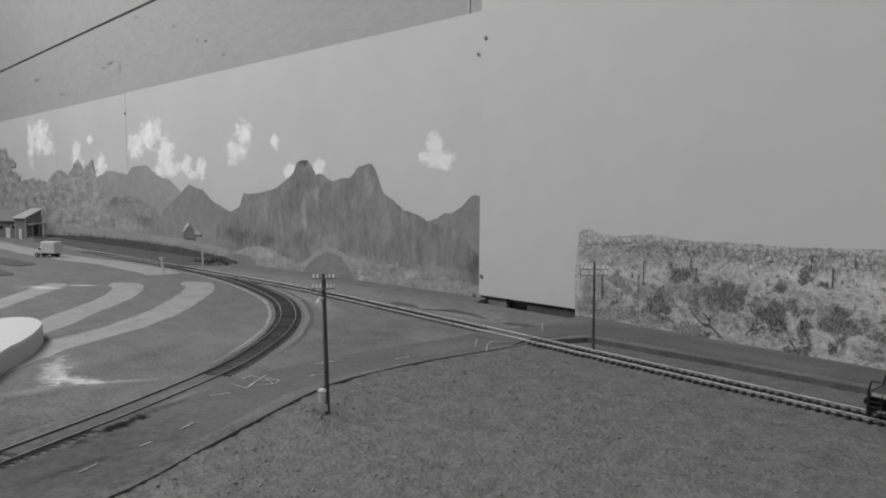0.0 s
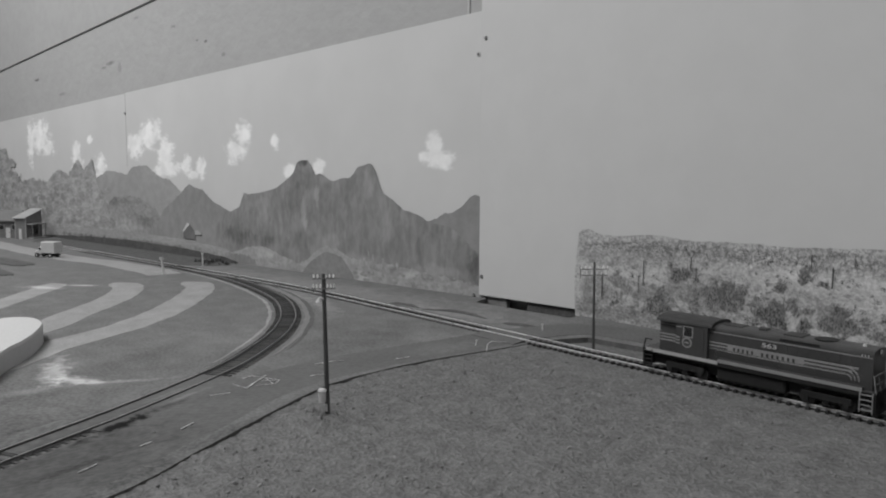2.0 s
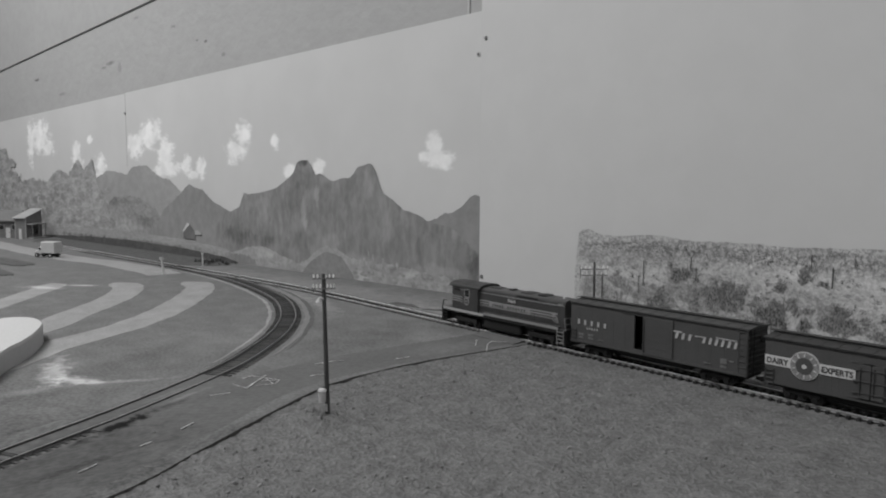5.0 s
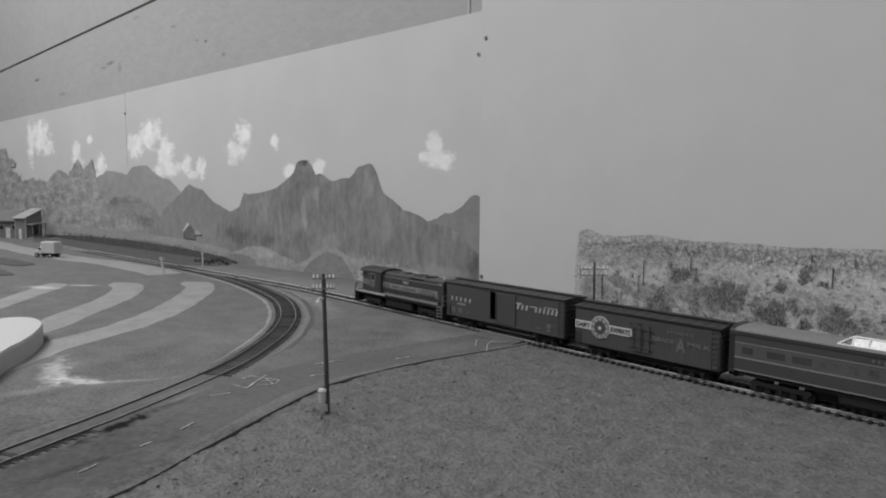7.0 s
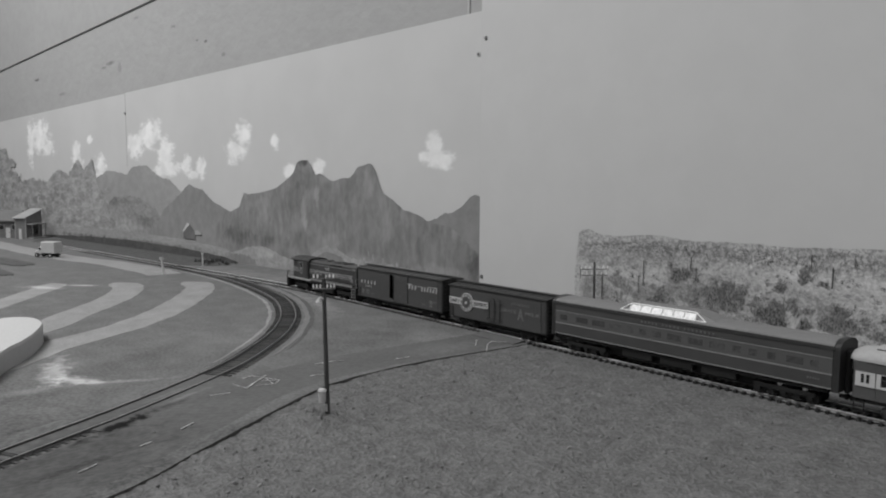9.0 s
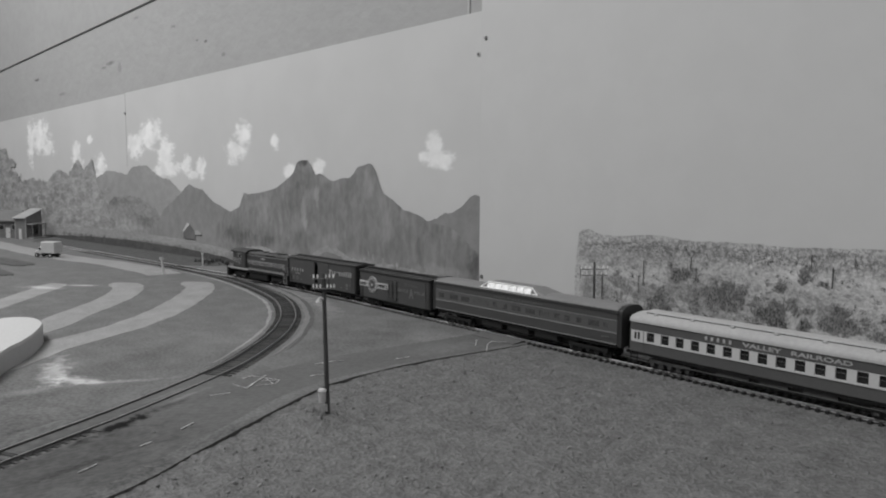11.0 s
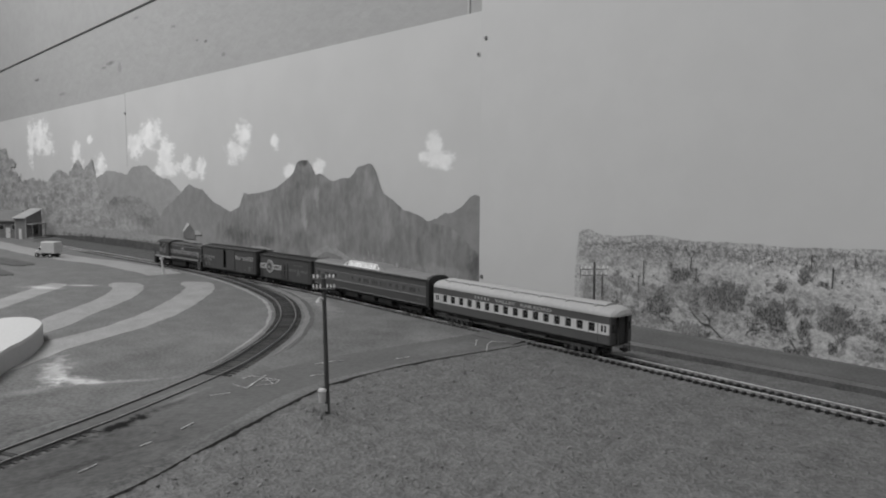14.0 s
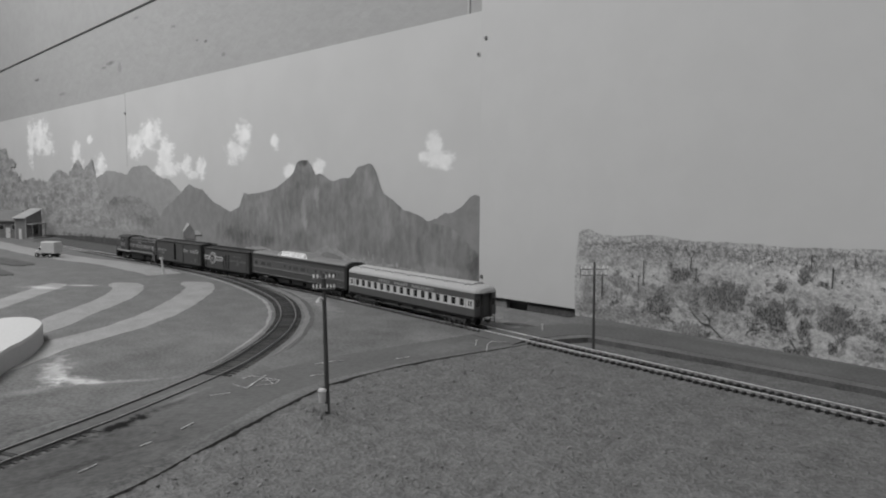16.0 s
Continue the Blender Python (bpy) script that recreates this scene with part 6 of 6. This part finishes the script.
def build_coach():
    car = thing("heritage_coach", "cream and dark heritage passenger coach with a pale roof", "passenger coach")
    a, b = 0.6265, 0.8715
    c, h = (a + b) / 2, (b - a) / 2
    S = SIDE
    # lower side, cream band with real window openings, letterboard
    part("lower_side", box(-h, h, -S, S, 0.0140, 0.0226), M_COACH_LOW, car, "dark lower body side")
    part("letterboard", box(-h, h, -S, S, 0.0327, 0.0398), M_COACH_LOW, car, "dark letterboard")
    part("saloon_core", box(-h + 0.001, h - 0.001, -S + 0.0016, S - 0.0016, 0.0226, 0.0327), M_WINDOW, car, "dark glazing behind the windows")
    w0, pitch, ww = 0.6420 - c, 0.01374, 0.0074
    edges = [-h]
    for k in range(16):
        edges += [w0 + k * pitch, w0 + k * pitch + ww]
    edges.append(h)
    for s in (-1, 1):
        y0, y1 = sorted((s * S, s * (S - 0.0014)))
        for k in range(0, len(edges), 2):
            part("window_pier", box(edges[k], edges[k + 1], y0, y1, 0.0240, 0.0322), M_COACH_CREAM, car)
        part("cream_band", box(-h, h, y0, y1, 0.0226, 0.0240), M_COACH_CREAM, car, "cream band below the windows")
        part("cream_band", box(-h, h, y0, y1, 0.0322, 0.0327), M_COACH_CREAM, car, "cream band above the windows")
        for k in range(16):
            x = w0 + k * pitch
            part("sash", box(x, x + ww, *sorted((s * (S - 0.0009), s * (S - 0.0013))), 0.0284, 0.0288), M_COACH_LOW, car)
        for x in (-h + 0.0035, -h + 0.0068, h - 0.0088, h - 0.0052):
            part("vestibule_window", flat(x, x + 0.0019, 0.0252, 0.0312, s * S, 0.0002), M_WINDOW, car)
        part("belt_rail", flat(-h, h, 0.0222, 0.0227, s * S, 0.0004), M_COACH_LOW, car)
        for x in (-h + 0.0125, h - 0.0125):
            part("door_seam", flat(x - 0.0002, x + 0.0002, 0.0150, 0.0326, s * S, 0.0003), M_COACH_LOW, car)
    bars(0.6945 - c, 0.7195 - c, 0.0364, 0.0032, (5,), -S - 0.0002, car, M_LETTER, "pale lettering")
    words("VALLEY", 0.7262 - c, 0.7560 - c, 0.0364, 0.0034, -S - 0.0002, car, M_LETTER)
    words("RAILROAD", 0.7630 - c, 0.8040 - c, 0.0364, 0.0034, -S - 0.0002, car, M_LETTER)
    # the roof: a rounded shell with a low clerestory and drooping ends
    prof = arch(S + 0.0008, 0.0398, 0.0482, 18, 2.3)
    bm = bmesh.new()
    rings = []
    steps = ((-h - 0.0062, 0.45, 0.25), (-h - 0.0045, 0.75, 0.62), (-h - 0.001, 0.93, 0.84), (-h + 0.006, 1.0, 0.97), (-h + 0.014, 1.0, 1.0))
    for x, sy, sz in list(steps) + [(-x, sy, sz) for x, sy, sz in reversed(steps)]:
        rings.append([bm.verts.new((x, y * sy, 0.0398 + (z - 0.0398) * sz)) for y, z in prof])
    for p, q in zip(rings, rings[1:]):
        for i in range(len(prof) - 1):
            bm.faces.new((p[i], p[i + 1], q[i + 1], q[i]))
        bm.faces.new((p[-1], p[0], q[0], q[-1]))
    bm.faces.new(rings[0][::-1])
    bm.faces.new(rings[-1])
    roof = part("roof", bm, M_COACH_ROOF, car, "pale grey weathered roof")
    part("clerestory", add_prism(bmesh.new(), [(-0.0085, 0.0462), (0.0085, 0.0462)] + arch(0.0085, 0.0478, 0.0497, 8, 2.2)[::-1], -h + 0.010, h - 0.010), M_COACH_ROOF, car, "low clerestory deck")
    # thin dark line along each side of the clerestory
    for ys in (-0.0087, 0.0087):
        part("clerestory_line", box(-h + 0.010, h - 0.010, ys - 0.0003, ys + 0.0003, 0.0476, 0.0481), M_COACH_LOW, roof, "dark line along the clerestory")
    for k in range(7):
        x = -h + 0.020 + k * (2 * h - 0.04) / 6
        part("roof_vent", add_box(bmesh.new(), x - 0.0016, x + 0.0016, -0.0118, -0.0092, 0.0455, 0.0482, 0.0004), M_COACH_ROOF, roof)
    for s in (-1, 1):
        x = s * h
        part("end_wall", box(*sorted((x, x + s * 0.0012)), -S + 0.0004, S - 0.0004, 0.0140, 0.0400), M_COACH_LOW, car, "dark vestibule end")
        part("end_door", box(*sorted((x + s * 0.0012, x + s * 0.0017)), -0.0055, 0.0055, 0.0145, 0.0375), M_BOX, car, "dark end door")
        part("diaphragm", add_box(box(*sorted((x + s * 0.0012, x + s * 0.0045)), -0.0072, -0.0052, 0.0130, 0.0392, 0.0004), *sorted((x + s * 0.0012, x + s * 0.0045)), 0.0052, 0.0072, 0.0130, 0.0392, 0.0004), M_BOX_DARK, car, "dark gangway frame")
        for ye in (-0.0118, 0.0118):
            part("end_window", box(*sorted((x + s * 0.0012, x + s * 0.0016)), ye - 0.0020, ye + 0.0020, 0.0255, 0.0325), M_WINDOW, car)
        for ye in (-0.0150, 0.0150):
            bm = bmesh.new()
            for z in (0.0045, 0.0078, 0.0110):
                add_box(bm, *sorted((x - s * 0.006, x + s * 0.001)), ye - 0.0012, ye + 0.0012, z, z + 0.0006)
            add_rod(bm, (x - s * 0.0058, ye, 0.0045), (x - s * 0.0058, ye, 0.0145), 0.0004, seg=5)
            add_rod(bm, (x + s * 0.0006, ye, 0.0045), (x + s * 0.0006, ye, 0.0145), 0.0004, seg=5)
            part("step_box", bm, M_CAR_BLACK, car, "black entrance steps")
        coupler(car, s * (h + 0.001), s)
    bm = box(-h * 0.98, h * 0.98, -0.0145, 0.0145, 0.0110, 0.0139)
    # Added fill that blocks the bright ground below the coach floor.
    add_box(bm, -h * 0.55, h * 0.55, -0.008, 0.008, 0.0045, 0.0112)
    for x0, x1 in ((-0.045, -0.018), (-0.010, 0.012), (0.022, 0.046)):
        add_box(bm, x0, x1, -0.0135, 0.0135, 0.0068, 0.0135, 0.0010)
    add_rod(bm, (-0.075, -0.014, 0.0075), (0.075, -0.014, 0.0075), 0.0005, seg=5)
    part("underframe", bm, M_DUSTY_FRAME, car, "dusty underfloor boxes, truss rod and added underfloor fill")
    for x in (-h + 0.036, h - 0.036):
        bogie(car, x, 3, 0.0165, 0.0048, 0.001, M_DUSTY_FRAME)
    return car, c


def build_loco():
    car = thing("diesel_locomotive", "dark hood-unit diesel locomotive with pale side stripes", "locomotive")
    a, b = -0.168, 0.018
    c = (a + b) / 2
    hw, cw = 0.0125, 0.0158
    X = lambda mm: mm / 1000 - c
    part("frame", box(X(-164), X(14), -0.0160, 0.0160, 0.0152, 0.0186, 0.0004), M_CAR_BLACK, car, "black walkway frame")
    part("walkway", box(X(-164), X(14), -0.0162, 0.0162, 0.0186, 0.0194), M_LOCO, car)
    for s in (-1, 1):
        part("sill_stripe", flat(X(-163), X(-98), 0.0168, 0.0196, s * 0.0162, 0.0003), M_SILL, car, "pale sill stripe")
        part("sill_stripe", flat(X(-98), X(6), 0.0186, 0.0212, s * 0.0162, 0.0003), M_STRIPE, car, "pale sill stripe")
    part("battery_box", box(X(-98), X(6), -0.0160, 0.0160, 0.0192, 0.0216, 0.0003), M_LOCO, car)
    # hoods and cab
    def hood(name, x0, x1, half, z0, z1, label):
        prof = [(-half, z0), (half, z0), (half, z1 - 0.004)] + arch(half, z1 - 0.004, z1, 10, 2.6)[::-1][1:-1] + [(-half, z1 - 0.004)]
        return part(name, add_prism(bmesh.new(), prof, x0, x1), M_LOCO, car, label)
    hood("short_hood", X(-152), X(-135), hw, 0.0194, 0.0490, "tall short hood")
    long_hood = hood("long_hood", X(-107.5), X(11), hw, 0.0194, 0.0475, "long engine hood")
    cab = hood("cab", X(-135), X(-107.5), cw, 0.0194, 0.0485, "driver's cab")
    part("cab_roof", add_prism(bmesh.new(), [(-cw - 0.0006, 0.0447), (cw + 0.0006, 0.0447)] + arch(cw + 0.0006, 0.0450, 0.0500, 12, 2.3)[::-1], X(-153), X(-104)), M_LOCO_ROOF, cab, "dark rounded cab roof")
    for s in (-1, 1):
        part("window_frame", flat(X(-128.6), X(-119.8), 0.0340, 0.0432, s * cw, 0.0002), M_BADGE, cab, "pale window frame")
        part("cab_window", flat(X(-127.6), X(-121), 0.0352, 0.0426, s * (cw + 0.0002), 0.0002), M_WINDOW, cab, "dark cab window")
        part("cab_door", flat(X(-117), X(-110.5), 0.0215, 0.0430, s * cw, 0.0003), M_LOCO, cab)
        part("emblem", rod((X(-125), s * (cw + 0.0003), 0.0298), (X(-125), s * cw, 0.0298), 0.0044, seg=24), M_STRIPE, cab, "round pale emblem")
        part("emblem_core", rod((X(-125), s * (cw + 0.0005), 0.0298), (X(-125), s * cw, 0.0298), 0.0030, seg=24), M_LOCO, cab)
        part("emblem_mark", flat(X(-127), X(-123), 0.0292, 0.0304, s * (cw + 0.0005), 0.0002), M_STRIPE, cab)
        for z in (0.0283, 0.0308, 0.0333):
            part("hood_stripe", flat(X(-151.5), X(-135.2), z - 0.0006, z + 0.0006, s * hw, 0.0003), M_STRIPE, car, "thin pale stripe")
            part("hood_stripe", flat(X(-134.8), X(-131.5), z - 0.0006, z + 0.0006, s * cw, 0.0003), M_STRIPE, cab, "thin pale stripe")
            part("hood_stripe", flat(X(-107), X(-92), z - 0.0006, z + 0.0006, s * hw, 0.0003), M_STRIPE, long_hood, "thin pale stripe")
        part("top_stripe", flat(X(-151.5), X(-135.2), 0.0416, 0.0423, s * hw, 0.0003), M_STRIPE, car, "thin pale stripe")
        part("top_stripe", flat(X(-134.8), X(-129.8), 0.0416, 0.0423, s * cw, 0.0003), M_STRIPE, cab, "thin pale stripe")
        part("top_stripe", flat(X(-107), X(10.5), 0.0413, 0.0421, s * hw, 0.0003), M_STRIPE, long_hood, "thin pale stripe")
        part("name_band", flat(X(-92), X(-34), 0.0272, 0.0338, s * hw, 0.0003), M_STRIPE, long_hood, "broad pale name band")
        for k, (z, x1) in enumerate(((0.0281, -6), (0.0305, -2), (0.0331, 2))):
            part("hood_stripe", flat(X(-34), X(x1), z - 0.0007, z + 0.0007, s * hw, 0.0003), M_STRIPE, long_hood, "thin pale stripe")
            bm = bmesh.new()
            for i in range(8):
                a0, a1 = math.pi / 2 * i / 8, math.pi / 2 * (i + 1) / 8
                r = 0.004 + 0.0024 * k
                add_rod(bm, (X(-6) + r * math.sin(a0), s * (hw + 0.0002), 0.0241 + r * math.cos(a0)), (X(-6) + r * math.sin(a1), s * (hw + 0.0002), 0.0241 + r * math.cos(a1)), 0.0006, seg=5)
            part("curved_stripe", bm, M_STRIPE, long_hood, "thin pale stripe curving down")
        for i in range(9):
            x = X(-60 + 7.2 * i)
            part("hood_door", flat(x, x + 0.0066, 0.0350, 0.0408, s * hw, 0.0002), M_LOCO, long_hood)
        part("grille", flat(X(-52), X(-24), 0.0432, 0.0452, s * (hw - 0.0004), 0.0006), M_CAR_BLACK, long_hood, "black air grille")
    bars(X(-88), X(-70), 0.0305, 0.0026, (5,), -hw - 0.0004, long_hood, M_LOCO, "dark lettering")
    bars(X(-66), X(-39), 0.0305, 0.0026, (7,), -hw - 0.0004, long_hood, M_LOCO, "dark lettering")
    words("563", X(-65), X(-54), 0.0380, 0.0036, -hw - 0.0003, long_hood, M_LETTER, "number")
    bars(X(3), X(9), 0.0428, 0.0016, (3,), -hw - 0.0003, long_hood, M_LETTER, "pale number board")
    part("exhaust_stack", box(X(-72), X(-66), -0.004, 0.004, 0.0470, 0.0488, 0.0005), M_LOCO_ROOF, long_hood)
    part("radiator_fan", rod((X(-24), 0, 0.0470), (X(-24), 0, 0.0480), 0.0080, seg=24), M_CAR_BLACK, long_hood, "black radiator fan")
    part("roof_hatch", box(X(-100), X(-84), -0.006, 0.006, 0.0468, 0.0479, 0.0004), M_LOCO_ROOF, long_hood)
    part("roof_hatch", box(X(-52), X(-38), -0.007, 0.007, 0.0468, 0.0480, 0.0004), M_LOCO_ROOF, long_hood)
    part("bell", rod((X(2), -0.003, 0.0472), (X(2), -0.003, 0.0492), 0.0014, 0.0009, 10), M_GREY_CAN, long_hood)
    for x, s in ((-152.3, -1), (11.3, 1)):
        part("headlight", rod((X(x), 0, 0.0440), (X(x) + s * 0.0012, 0, 0.0440), 0.0022, seg=14), M_BADGE, car, "dull glass headlight")
    for s in (-1, 1):
        bm = bmesh.new()
        for mm in (-100, -75, -50, -25, 0):
            add_rod(bm, (X(mm), s * 0.0158, 0.0200), (X(mm), s * 0.0158, 0.0292), 0.00025, seg=5)
        add_rod(bm, (X(-106), s * 0.0158, 0.0292), (X(6), s * 0.0158, 0.0292), 0.00025, seg=5)
        part("handrail", bm, M_LOCO, car, "thin wire handrail")
    for x, s in ((-166, -1), (14.5, 1)):
        bm = bmesh.new()
        height = 0.0268 if s < 0 else 0.0300
        for ye in (-0.0150, 0.0150) if s < 0 else (-0.0150, -0.006, 0.006, 0.0150):
            add_rod(bm, (X(x), ye, 0.0180), (X(x - s * 2), ye, height), 0.0007 if s < 0 else 0.0004, seg=6)
            if s < 0:
                add_rod(bm, (X(x - s * 2), ye, height), (X(x - s * 8), ye, height), 0.0005, seg=6)
        if s > 0:
            add_rod(bm, (X(x - 2), -0.0150, height), (X(x - 2), 0.0150, height), 0.0004, seg=6)
            add_rod(bm, (X(x - 1), -0.0150, 0.0245), (X(x - 1), 0.0150, 0.0245), 0.0003, seg=6)
        part("end_railing", bm, M_CAR_BLACK if s < 0 else M_STRIPE, car, "end platform railing")
        part("pilot", add_prism(bmesh.new(), [(-0.0155, 0.0030), (0.0155, 0.0030), (0.0160, 0.0190), (-0.0160, 0.0190)], *sorted((X(x), X(x - s * 2.0)))), M_CAR_BLACK, car, "black pilot plate")
        for ye in (-1, 1):
            ladder(car, X(x - s * 5.5), 0.0080, 0.0045, 0.0186, ye * 0.0158, 4, M_CAR_BLACK if s < 0 else M_STRIPE, 0.00045)
        coupler(car, X(x), s)
    # The long second box is no tank: added to darken the underside.
    part("tank_and_underfloor_fill", add_box(box(X(-100), X(-46), -0.0135, 0.0135, 0.0036, 0.0152, 0.0020), X(-160), X(8), -0.0075, 0.0075, 0.0060, 0.0152), M_CAR_BLACK, car, "black fuel tank and added underfloor fill")
    for mm in (-128, -18):
        bogie(car, X(mm), 2, 0.0270, 0.0056, 0.0022)
    return car, c


# ---- what moves ----


def travelled(t):
    u = t / 16.0
    return 1.3908 * u + 0.0926 * u ** 2 - 0.0729 * u ** 3 + 0.0151 * u ** 4


def motions():
    for ob, start, base in TRAIN:
        rows = []
        for i in range(65):
            t = i * 0.25
            x = start - travelled(t)
            e = base
            y0, y1 = main_y(x - e), main_y(x + e)
            rows.append((t, pose(x, (y0 + y1) / 2, 0.0, 0, 0, math.degrees(math.atan2(y1 - y0, 2 * e)))))
        walk(ob, rows)
    for wheel, x, r in SPIN:
        walk(wheel, [(i / 15, pose(x, 0, r) @ pose(0, 0, 0, 0, -math.degrees(travelled(i / 15) / r), 0)) for i in range(241)])


TRAIN = []
for made, base in ((build_loco(), 0.055), (build_boxcar(), 0.058), (build_reefer(), 0.046), (build_dome_car(), 0.09), (build_coach(), 0.085)):
    TRAIN.append((made[0], made[1], base))
motions()
